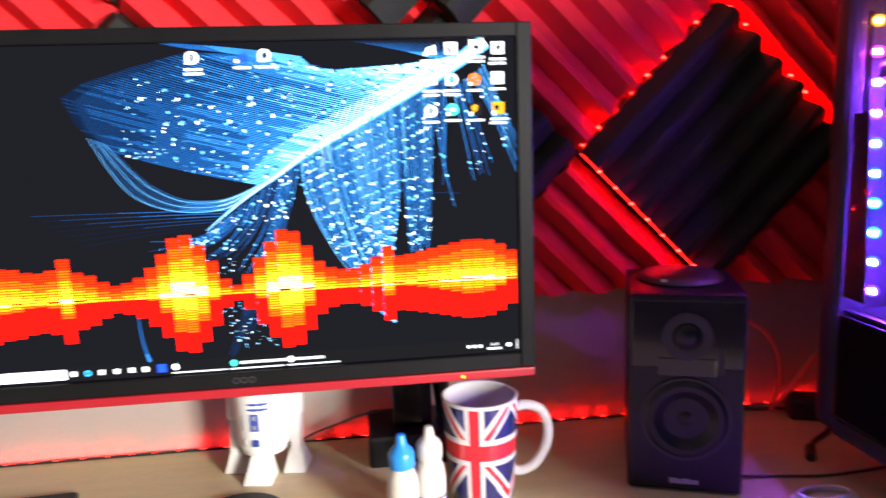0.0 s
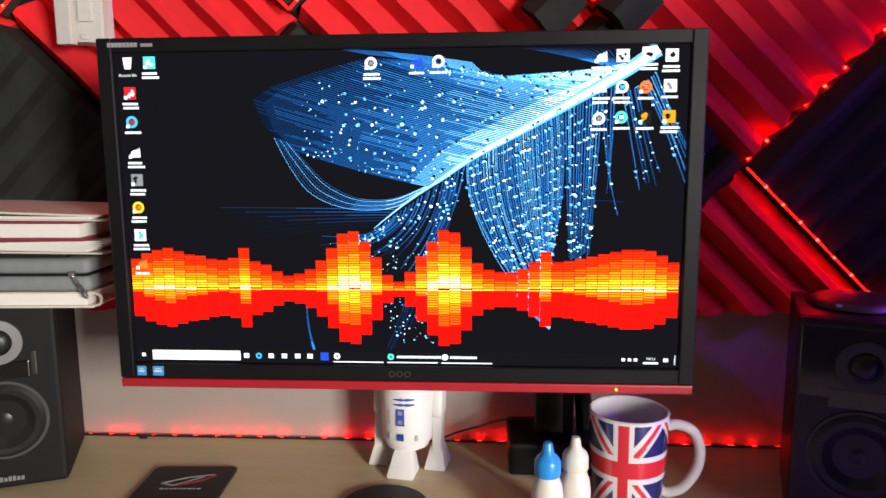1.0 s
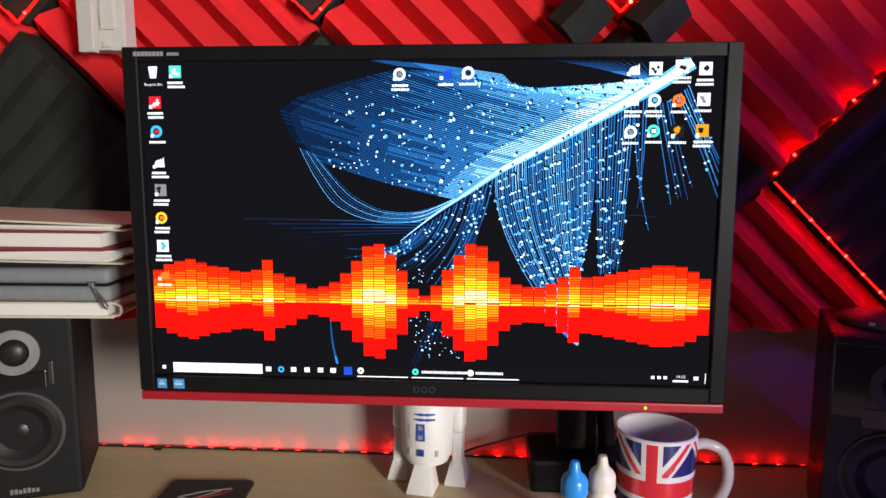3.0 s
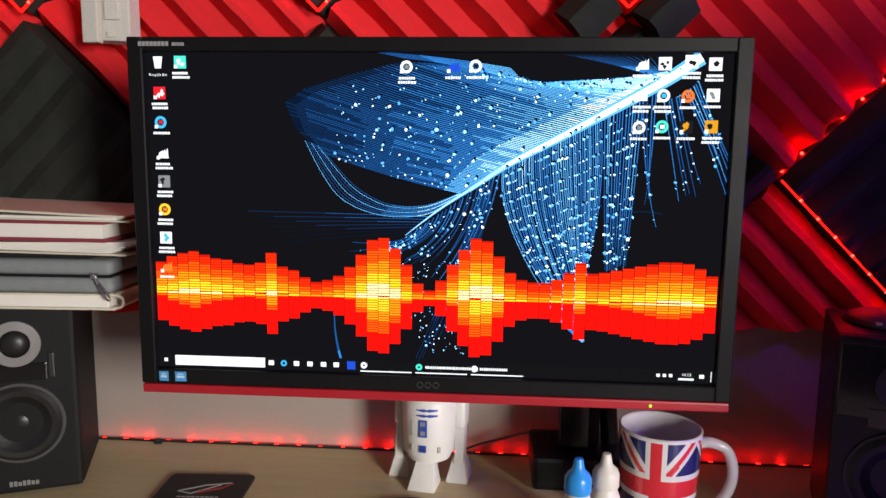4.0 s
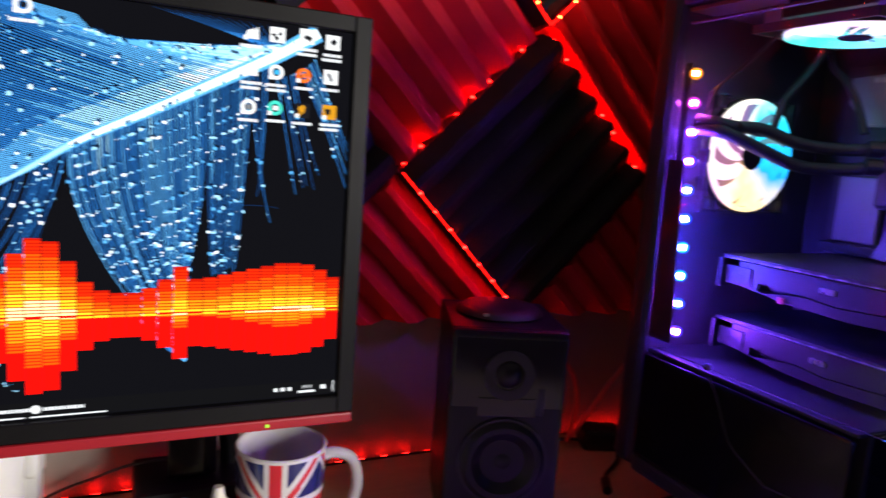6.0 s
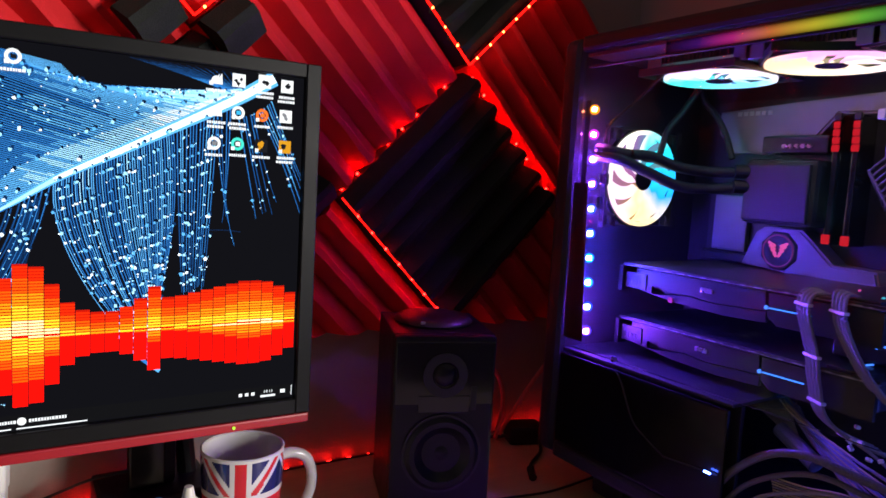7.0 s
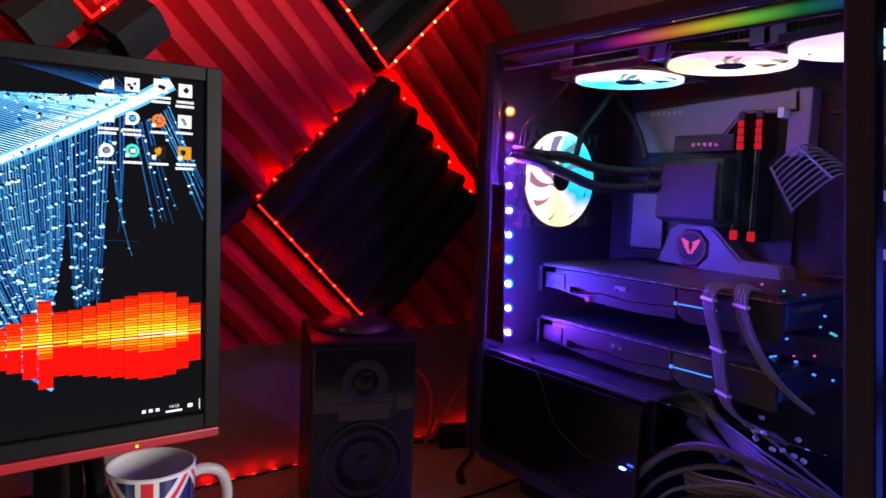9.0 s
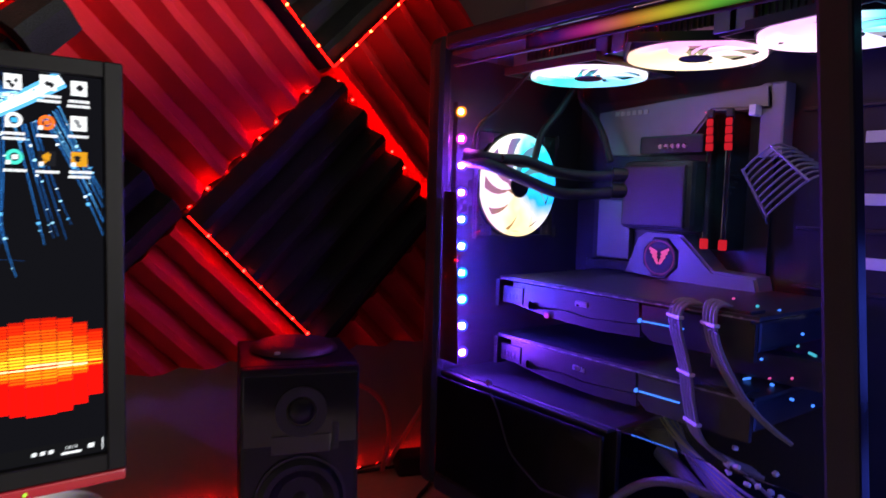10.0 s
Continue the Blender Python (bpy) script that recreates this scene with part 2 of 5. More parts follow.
def box(x0, x1, y0, y1, z0, z1, bevel=0.0, bm=None, m=None, seg=2):
    bm = bm or bmesh.new()
    old = set(bm.verts)
    r = bmesh.ops.create_cube(bm, size=1.0)
    for v in r["verts"]:
        v.co = Vector(((x0 + x1) / 2 + v.co.x * (x1 - x0), (y0 + y1) / 2 + v.co.y * (y1 - y0), (z0 + z1) / 2 + v.co.z * (z1 - z0)))
    if bevel:
        edges = list({e for v in r["verts"] for e in v.link_edges})
        bmesh.ops.bevel(bm, geom=edges, offset=bevel, segments=seg, affect="EDGES", profile=0.6)
    if m is not None:
        bmesh.ops.transform(bm, matrix=m, verts=[v for v in bm.verts if v not in old])
    return bm


def lathe(profile, segs=32, bm=None, m=None, pick=None):
    """Turns a profile of (radius, height) round the z axis. pick(i, j): the material of a face."""
    bm = bm or bmesh.new()
    rings = []
    for r, z in profile:
        if r < 1e-6:
            rings.append([bm.verts.new((0, 0, z))])
        else:
            rings.append([bm.verts.new((r * math.cos(2 * math.pi * i / segs), r * math.sin(2 * math.pi * i / segs), z)) for i in range(segs)])
    for j in range(len(rings) - 1):
        a, b = rings[j], rings[j + 1]
        for i in range(segs):
            k = (i + 1) % segs
            vs = [a[0] if len(a) == 1 else a[i], *( [] if len(a) == 1 else [a[k]]), b[0] if len(b) == 1 else b[k], *([] if len(b) == 1 else [b[i]])]
            if len(set(vs)) >= 3:
                f = bm.faces.new(vs)
                if pick:
                    f.material_index = pick(i, j)
    if m is not None:
        bmesh.ops.transform(bm, matrix=m, verts=[v for ring in rings for v in ring])
    return bm


def spline(points, n=8):
    """A smooth line through the points."""
    ps = [Vector(p) for p in points]
    out = []
    for i in range(len(ps) - 1):
        p0, p1, p2, p3 = ps[max(i - 1, 0)], ps[i], ps[i + 1], ps[min(i + 2, len(ps) - 1)]
        for k in range(n):
            t = k / n
            out.append(0.5 * ((2 * p1) + (p2 - p0) * t + (2 * p0 - 5 * p1 + 4 * p2 - p3) * t * t + (3 * p1 - p0 - 3 * p2 + p3) * t ** 3))
    return out + [ps[-1]]


def tube(points, r, segs=8, bm=None, n=8):
    bm = bm or bmesh.new()
    line = spline(points, n)
    rings = []
    up = Vector((0.13, 0.31, 0.94)).normalized()
    for i, p in enumerate(line):
        d = (line[min(i + 1, len(line) - 1)] - line[max(i - 1, 0)]).normalized()
        s = d.cross(up)
        s = s.normalized() if s.length > 1e-4 else Vector((1, 0, 0))
        w = s.cross(d)
        rings.append([bm.verts.new(p + r * (math.cos(2 * math.pi * k / segs) * s + math.sin(2 * math.pi * k / segs) * w)) for k in range(segs)])
    for a, b in zip(rings, rings[1:]):
        for k in range(segs):
            bm.faces.new((a[k], a[(k + 1) % segs], b[(k + 1) % segs], b[k]))
    for ring in (rings[0], rings[-1]):
        bm.faces.new(ring)
    return bm


def disc(r, z0, z1, segs=32, bm=None, m=None):
    return lathe([(0, z0), (r, z0), (r, z1), (0, z1)], segs, bm, m)


def ring(r0, r1, z0, z1, segs=40, bm=None, m=None):
    return lathe([(r0, z0), (r1, z0), (r1, z1), (r0, z1), (r0, z0)], segs, bm, m)


# ---- the room ----
def structure(name, bm, mats, label, category):
    return tagged(part(name, bm, mats), label, category, kind="structure")


structure("floor", box(-1.18, 2.20, -2.45, 0.31, -0.78, -0.74), M_FLOOR, "dark short-pile carpet floor", "floor")
structure("ceiling", box(-1.18, 2.20, -2.45, 0.31, 1.70, 1.76), M_ROOM, "plain matt painted ceiling", "ceiling")
structure("wall_north", box(-1.18, 2.20, 0.25, 0.31, -0.74, 1.70), M_WALL, "greige painted wall behind the desk", "wall")
structure("wall_east", box(2.14, 2.20, -2.39, 0.25, -0.74, 1.70), M_ROOM, "plain painted side wall", "wall")
bm = box(-1.18, 1.46, -2.45, -2.39, -0.74, 1.70)
box(2.12, 2.20, -2.45, -2.39, -0.74, 1.70, bm=bm)
box(1.46, 2.12, -2.45, -2.39, -0.74, 0.20, bm=bm)
box(1.46, 2.12, -2.45, -2.39, 1.04, 1.70, bm=bm)
structure("wall_south", bm, M_ROOM, "plain painted rear wall with a window opening", "wall")
structure("wall_west", box(-1.18, -1.12, -2.39, 0.25, -0.74, 1.70), M_ROOM, "plain painted side wall", "wall")
# unseen wall, added to keep window light from getting behind the case
structure("wall_light_stop", box(1.055, 1.115, -0.75, 0.249, -0.739, 1.699), M_ROOM, "unseen wall piece added beside the desk to block daylight", "wall")
win = thing("window_1", "white framed window letting in soft daylight", "window", kind="structure")
for a in ((1.46, 1.50, 0.20, 1.04), (2.08, 2.12, 0.20, 1.04), (1.50, 2.08, 0.20, 0.24), (1.50, 2.08, 1.00, 1.04)):
    part("window_frame", box(a[0], a[1], -2.44, -2.40, a[2], a[3], 0.004), M_WHITEPL, win)
part("pane", box(1.50, 2.08, -2.424, -2.420, 0.24, 1.00), M_CLEAR, win).visible_shadow = False

desk = thing("desk", "pale birch veneer desk against the wall", "desk")
part("desktop", box(-1.10, 1.045, -0.58, 0.247, -0.028, 0.0, 0.003), M_DESK, desk)
for x in (-1.06, 0.98):
    for y in (-0.54, 0.19):
        part("leg", box(x, x + 0.04, y, y + 0.04, -0.74, -0.028, 0.002), M_EDGE, desk)

# ---- acoustic foam ----
def foam(name, cx, cz, half, ridge, base, valley, peak, mats, n, floor_z=None):
    """A square wedge-foam panel hung on its corner, with ridges that run along one pair of its edges."""
    s = half * math.sqrt(2) - 0.003
    a = Vector((1, 0, ridge)).normalized()
    b = Vector((ridge, 0, -1)).normalized() * (1 if ridge > 0 else -1)
    c = Vector((cx, 0, cz))
    panel = thing(name, "", "")
    na = 22
    for i in range(n):
        p = s / n
        t0 = -s / 2 + p * i
        prof = [(t0 + 0.0002, base), (t0 + 0.0002, valley), (t0 + p * 0.36, peak), (t0 + p * 0.56, peak + 0.0015), (t0 + p - 0.0002, valley), (t0 + p - 0.0002, base)]
        bm = bmesh.new()
        cols = []
        for k in range(na + 1):
            ta = -s / 2 + s * k / na
            cols.append([bm.verts.new(c + a * ta + b * t + Vector((0, y, 0)) + (Vector(noise.noise_vector(Vector((cx + ta, t, cz)) * 26)) * 0.0016 if y < base else Vector((0, 0, 0)))) for t, y in prof])
        for u, v in zip(cols, cols[1:]):
            for q in range(len(prof)):
                r = (q + 1) % len(prof)
                bm.faces.new((u[q], u[r], v[r], v[q]))
        bm.faces.new(cols[0])
        bm.faces.new(cols[-1][::-1])
        if floor_z is not None:
            g = bm.verts[:] + bm.edges[:] + bm.faces[:]
            r = bmesh.ops.bisect_plane(bm, geom=g, plane_co=(0, 0, floor_z), plane_no=(0, 0, -1), clear_outer=True)
            edges = [e for e in r["geom_cut"] if isinstance(e, bmesh.types.BMEdge)]
            bmesh.ops.holes_fill(bm, edges=edges, sides=0)
        if len(bm.faces):
            part("ridge", bm, mats, panel)
        else:
            bm.free()
    return panel


HALF = 0.203
COLS = (-0.972, -0.569, -0.166, 0.237, 0.640)
for i, x in enumerate(COLS):
    if -0.7 < x < 0.8:
        tagged(foam("acoustic_foam", x, 0.405, HALF, 1, 0.249, 0.1985 if x < -0.3 else 0.218, 0.192, M_BLACKFOAM, 6), "black wedge-cut acoustic foam square hung on its corner", "acoustic foam", "black foam panels")
    if x not in (0.237,) and -0.7 < x < 0.8:
        tagged(foam("acoustic_foam", x, 0.818, HALF, 1, 0.249, 0.218, 0.192, M_BLACKFOAM, 6), "black wedge-cut acoustic foam square above the lights", "acoustic foam", "black foam panels")
    else:
        tagged(foam("acoustic_foam", x, 0.818, HALF, -1, 0.249, 0.238, 0.210, M_RED, 6), "red wedge-cut acoustic foam square on the wall", "acoustic foam", "red foam panels")
for x in (-0.7705, -0.3675, 0.0355, 0.4385, 0.8415):
    for z in (0.203, 0.611, 1.02):
        tagged(foam("acoustic_foam", x, z, HALF, -1, 0.249, 0.238, 0.210, M_RED, 6, 0.203 if z < 0.3 else None),
               "red wedge-cut acoustic foam with slanting ridges", "acoustic foam", "red foam panels")
for x in (0.181, 0.277):
    tagged(foam("foam_cube", x, 0.612, 0.044, 1, 0.2, 0.185, 0.160, M_BLACKFOAM, 1), "small black foam block stuck on the red foam", "foam block", "small foam blocks")

# ---- red diode strips on the wall ----
DIODE = None


def led_strip(label, pts, y, step=0.0333, core=False, tape=True, w=0.0016):
    global DIODE
    t = thing("led_strip", label, "led strip", group="red led strips")
    if tape:
        bm = bmesh.new()
        for p, q in zip(pts, pts[1:]):
            d = Vector((q[0] - p[0], 0, q[1] - p[1]))
            L = d.length
            ang = math.atan2(d.z, d.x)
            box(0, L, -0.001, 0.001, -w, w, bm=bm, m=Matrix.Translation((p[0], y, p[1])) @ Matrix.Rotation(-ang, 4, "Y"))
        part("tape", bm, G_REDTAPE, t)
    for p, q in zip(pts, pts[1:]):
        L = math.hypot(q[0] - p[0], q[1] - p[1])
        for i in range(int(L / step)):
            f = (i + 0.5) * step / L
            x, z = p[0] + (q[0] - p[0]) * f, p[1] + (q[1] - p[1]) * f
            key = "core" if core else "plain"
            if DIODE is None:
                DIODE = {}
            if key not in DIODE:
                DIODE[key] = finish(box(-0.0016, 0.0016, -0.0012, 0.001, -0.0016, 0.0016, 0.0005, seg=1), "diode", G_AMBER if core else G_RED)
            o = new("diode", DIODE[key])
            o.parent = t
            o.matrix_local = pose(x, y - 0.0014, z, 0, 45, 0)
    return t


def tips(cx, cz):
    h = HALF - 0.001
    return (cx - h, cz), (cx, cz + h), (cx + h, cz), (cx, cz - h)


l, t_, r, b_ = tips(0.640, 0.405)
lo_, to_, ro_ = (l[0] - 0.003, l[1]), (t_[0], t_[1] + 0.003), (r[0] + 0.003, r[1])
led_strip("lit red led strip round the edge of a black foam square", [b_, l], 0.202, w=0.0011)
led_strip("lit red led strip round the edge of a black foam square", [to_, ro_], 0.209, tape=False)
led_strip("lit red led strip half hidden behind a black foam square", [lo_, to_], 0.226, tape=False)
l, t_, r, b_ = tips(0.640, 0.818)
led_strip("lit red led strip with amber cores under a black foam square", [l, b_, r], 0.200, core=True)
l, t_, r, b_ = tips(-0.166, 0.818)
led_strip("lit red led strip under a black foam square", [l, b_, r], 0.196)
l, t_, r, b_ = tips(-0.569, 0.818)
led_strip("lit red led strip under a black foam square", [l, b_, r], 0.196)
l, t_, r, b_ = tips(0.232, 0.822)
led_strip("lit red led strip between two small foam blocks", [l, b_, r], 0.196, core=True)
strip = thing("led_strip", "glowing red led strip where desk meets wall", "led strip")
part("tape", box(-1.0, 1.0, 0.2375, 0.2385, 0.0, 0.0030), M_BLACK, strip, "thin black tape")
G_WEAK = glow("weak_red_diode", (1.0, 0.006, 0.004, 1), 9.0)
desk_diode = finish(box(-0.0030, 0.0030, -0.0010, 0.0010, 0.0004, 0.0020), "diode", glow("desk_red_diode", (1.0, 0.004, 0.003, 1), 50.0))
weak_diode = finish(box(-0.0030, 0.0030, -0.0010, 0.0010, 0.0004, 0.0020), "diode", G_WEAK)
for i in range(59):
    d_ = new("diode", weak_diode if i < 15 or i % 7 == 3 else desk_diode)
    d_.parent = strip
    d_.matrix_local = pose(-0.98 + i * 0.0333, 0.2405, 0)
clip_ = thing("cable_clip", "small black cable clip where desk meets wall", "clip", pose(-0.425, 0.232, 0))
part("body", box(-0.0055, 0.0055, -0.003, 0.003, 0.0, 0.004, 0.001), M_BLACK, clip_)

# ---- monitor ----
monitor = thing("monitor", "black widescreen monitor with a red chin strip, switched on", "monitor")
SW, SH, SX, SZ = 0.598, 0.336, -0.299, 0.533


def sp(u, v, layer=0.0):
    return Vector((SX + SW * u, -0.0002 * layer, SZ - SH * v))


G_BACK = glow("screen_black", lin(14, 14, 18), 1.0)
bm = box(-0.3005, 0.3005, 0.0, 0.012, 0.1955, 0.5345)
screen = part("screen", bm, G_BACK, monitor, "lit screen showing a blue feather and an orange equaliser")
bm = bmesh.new()
for a in ((-0.3165, -0.3005, -0.009, 0.03, 0.179, 0.549), (0.3005, 0.3165, -0.009, 0.03, 0.179, 0.549),
          (-0.3006, 0.3006, -0.009, 0.03, 0.5345, 0.549), (-0.3006, 0.3006, -0.009, 0.03, 0.179, 0.1955)):
    box(*a, 0.0012, bm=bm, seg=1)
part("bezel", bm, M_BEZEL, monitor)
part("back_cover", box(-0.313, 0.313, 0.028, 0.052, 0.182, 0.546, 0.008), M_BLACK, monitor)
part("chin_strip", box(-0.3155, 0.3155, -0.010, 0.02, 0.1685, 0.1785, 0.002), M_REDSTRIP, monitor, "dark red plastic strip")
part("power_light", disc(0.0016, 0, 0.001, 12, m=pose(0.2345, -0.0105, 0.1735, 90)), G_GREEN, monitor, "tiny green power light")
part("vent_bulge", box(-0.16, 0.16, 0.05, 0.075, 0.22, 0.45, 0.015), M_BLACK, monitor)
M_STICK = mat("blue_sticker", (0.06, 0.30, 0.62, 1), 0.35, vary=0.08)
M_STICKW = mat("pale_sticker_print", (0.55, 0.66, 0.75, 1), 0.35, vary=0.05)
for x, w in ((-0.2965, 0.0105), (-0.2785, 0.0125)):
    st = part("sticker", box(x, x + w, -0.0096, -0.0088, 0.182, 0.193, 0.0003, seg=1), M_STICK, monitor, "small blue sticker on the lower bezel")
    bm = box(x + 0.002, x + w - 0.002, -0.0101, -0.0095, 0.1862, 0.1885)
    box(x + 0.003, x + w - 0.003, -0.0101, -0.0095, 0.1897, 0.1907, bm=bm)
    part("sticker_print", bm, M_STICKW, st)
M_DIMBADGE = mat("dim_badge_print", (0.035, 0.035, 0.037, 1), 0.3, vary=0.05)
M_BADGE = mat("grey_badge_print", (0.30, 0.30, 0.31, 1), 0.4, vary=0.05)
bm = bmesh.new()
for i in range(8):
    box(-0.3035 + i * 0.0041, -0.3003 + i * 0.0041, -0.0096, -0.0088, 0.5395, 0.5440, bm=bm)
for i in range(5):
    box(-0.2675 + i * 0.0026, -0.2655 + i * 0.0026, -0.0096, -0.0088, 0.5397, 0.5430, bm=bm)
tagged(part("badge", bm, M_BADGE, monitor, "small grey printed badge"), kind="stuff")
bm = bmesh.new()
for i in range(3):
    ring(0.0024, 0.0036, 0, 0.0006, 16, bm=bm, m=pose(-0.0085 + i * 0.0085, -0.0094, 0.1872, 90))
part("maker_mark", bm, M_DIMBADGE, monitor, "dim grey maker's mark")

# the picture on the screen
FE = [glow("feather_" + str(i), lin(*c), 1.35) for i, c in enumerate(((6, 16, 34), (12, 38, 74), (20, 66, 120), (38, 104, 172), (80, 156, 214), (150, 208, 240), (225, 242, 255)))]


def ribbon(bm, pts, w0, w1, layer, shade):
    """A thin flat line on the screen, in shares of its width and height. shade(f, u, v): which feather tone."""
    n = len(pts)
    P = [sp(p[0], p[1], layer) for p in pts]
    prev = None
    for i, p in enumerate(P):
        d = (P[min(i + 1, n - 1)] - P[max(i - 1, 0)]).normalized()
        s = Vector((-d.z, 0, d.x)) * (w0 + (w1 - w0) * i / (n - 1)) / 2
        cur = (bm.verts.new(p + s), bm.verts.new(p - s))
        if prev:
            f = bm.faces.new((prev[0], prev[1], cur[1], cur[0]))
            f.material_index = max(0, min(6, int(shade(i / (n - 1), pts[i][0], pts[i][1]))))
        prev = cur


def bez(p0, p1, p2, n=18):
    return [tuple((1 - t) ** 2 * a + 2 * t * (1 - t) * b + t * t * c for a, b, c in zip(p0, p1, p2)) for t in (k / n for k in range(n + 1))]


def mix2(a, b, f):
    return (a[0] + (b[0] - a[0]) * f, a[1] + (b[1] - a[1]) * f)


rnd = random.Random(4)
RACHIS = [(0.950, 0.007), (0.891, 0.076), (0.808, 0.159), (0.713, 0.252), (0.636, 0.326), (0.577, 0.397), (0.517, 0.468), (0.456, 0.553)]


def along(line, f):
    x = f * (len(line) - 1)
    i = min(int(x), len(line) - 2)
    return mix2(line[i], line[i + 1], x - i)


bm = bmesh.new()
DROPS = []
# upper vane: barbs sweep from the quill back to the dark tip
N = 100
for k in range(N):
    s = k / (N - 1)
    p0 = along([(0.305, 0.297), (0.262, 0.223), (0.244, 0.145), (0.279, 0.104), (0.360, 0.060), (0.450, 0.021), (0.557, 0.033), (0.654, 0.085), (0.759, 0.074)], s)
    p2 = along(RACHIS, 0.76 - 0.70 * s)
    m_ = mix2(p0, p2, 0.5)
    pts = bez(p0, (m_[0], m_[1] + 0.018), p2, 22)
    j = rnd.random()
    ribbon(bm, pts, 0.0019, 0.0026, 1, lambda f, u, v: 0.3 + 2.0 * max(0, u - 0.45))
    ribbon(bm, pts, 0.0006, 0.0009, 2, lambda f, u, v, j=j: (1.2 if f > 0.07 else 0.4) + 6.6 * max(0, u - 0.22) + 0.8 * (j - 0.5) + 1.0 * (f > 0.9))
    for _ in range(4):
        f = rnd.uniform(0.1, 0.97)
        q = pts[int(f * 22)]
        if q[0] > 0.33:
            DROPS.append((*q, rnd.choice((0.0008, 0.0010, 0.0013, 0.0016, 0.0026))))
# bright streaks along the top edge
for k in range(8):
    s = k / 7
    ribbon(bm, bez(along([(0.401, -0.007), (0.450, 0.011)], s), along([(0.518, 0.005), (0.528, 0.022)], s), along([(0.635, 0.041), (0.654, 0.075)], s), 12), 0.0004, 0.0007, 3, lambda f, u, v: 2 + 2.6 * f)
for k in range(13):
    s = k / 12
    p0 = along([(0.725, -0.001), (0.890, 0.003)], s)
    ribbon(bm, bez(p0, mix2(p0, (0.891, 0.051), 0.6), (0.891, 0.072), 10), 0.0004, 0.0009, 2, lambda f, u, v: 1.6 + 2.4 * f)
# left bundle that swings below the vane, and the stray straight barbs
for k in range(8):
    s = k / 7
    pts = [mix2(a, b, s) for a, b in zip([(0.279, 0.262), (0.308, 0.362), (0.345, 0.444), (0.411, 0.490), (0.492, 0.486), (0.557, 0.422)], [(0.305, 0.280), (0.352, 0.376), (0.384, 0.422), (0.431, 0.458), (0.492, 0.458), (0.552, 0.418)])]
    pts = [(p.x, p.y) for p in spline([(a, b, 0) for a, b in pts], 5)]
    ribbon(bm, pts, 0.0004, 0.0006, 3, lambda f, u, v, k=k: 2.4 + 1.6 * (k % 3 == 0) + 1.6 * f * f)
for k in range(7):
    s = k / 6
    ribbon(bm, bez(along([(0.174, 0.485), (0.251, 0.583)], s), along([(0.355, 0.487), (0.354, 0.555)], s), along([(0.502, 0.493), (0.462, 0.544)], s), 10), 0.0005, 0.0007, 2, lambda f, u, v, s=s: 0.2 + (2.6 - 2.3 * s) * f + 0.6 * (1 - s))
# lower vanes: barbs that hang from the quill
def hang(a0, a1, b0, b1, c0, c1, n, drops, tone):
    for k in range(n):
        s = (k + rnd.uniform(-0.25, 0.25)) / (n - 1)
        p0, p1, p2 = mix2(a0, a1, s), mix2(b0, b1, s), mix2(c0, c1, s)
        p2 = (p2[0], p2[1] + rnd.uniform(-0.03, 0.02))
        pts = bez(p0, p1, p2, 16)
        j = rnd.uniform(-0.7, 0.9)
        ribbon(bm, pts, 0.0018, 0.0010, 1, lambda f, u, v: 0.9 + 0.6 * (1 - f))
        ribbon(bm, pts, 0.0006, 0.0004, 2, lambda f, u, v, j=j: tone + j + 0.9 * (1 - f))
        for _ in range(drops):
            f = rnd.random() ** 0.8
            q = pts[int(f * 16)]
            DROPS.append((q[0] + rnd.uniform(-0.003, 0.003), q[1], rnd.choice((0.0008, 0.0010, 0.0013, 0.0017, 0.0024))))


hang((0.624, 0.344), (0.789, 0.186), (0.612, 0.543), (0.803, 0.470), (0.764, 0.867), (0.769, 0.684), 48, 14, 3.4)
hang((0.794, 0.181), (0.857, 0.119), (0.798, 0.434), (0.850, 0.399), (0.806, 0.669), (0.840, 0.656), 13, 13, 3.0)
hang((0.857, 0.119), (0.878, 0.101), (0.859, 0.330), (0.878, 0.330), (0.890, 0.495), (0.868, 0.434), 4, 4, 2.2)
hang((0.893, 0.134), (0.916, 0.118), (0.910, 0.279), (0.933, 0.262), (0.927, 0.416), (0.960, 0.408), 5, 5, 2.6)
hang((0.925, 0.110), (0.947, 0.077), (0.965, 0.228), (0.974, 0.194), (1.004, 0.399), (1.002, 0.313), 6, 6, 3.0)
hang((0.462, 0.551), (0.618, 0.356), (0.446, 0.590), (0.599, 0.543), (0.354, 0.600), (0.547, 0.689), 22, 4, 2.2)
hang((0.587, 0.409), (0.607, 0.382), (0.557, 0.597), (0.599, 0.543), (0.475, 0.952), (0.532, 0.875), 9, 7, 0.6)
ribbon(bm, bez((0.328, 0.805), (0.327, 0.881), (0.339, 0.957), 6), 0.0010, 0.0026, 2, lambda f, u, v: 2 + f)
ribbon(bm, bez((0.698, 0.722), (0.724, 0.813), (0.774, 0.878), 8), 0.0012, 0.0034, 3, lambda f, u, v: 3 + f)
ribbon(bm, bez((0.837, 0.469), (0.871, 0.462), (0.900, 0.472), 6), 0.0005, 0.0004, 2, lambda f, u, v: 1.6)
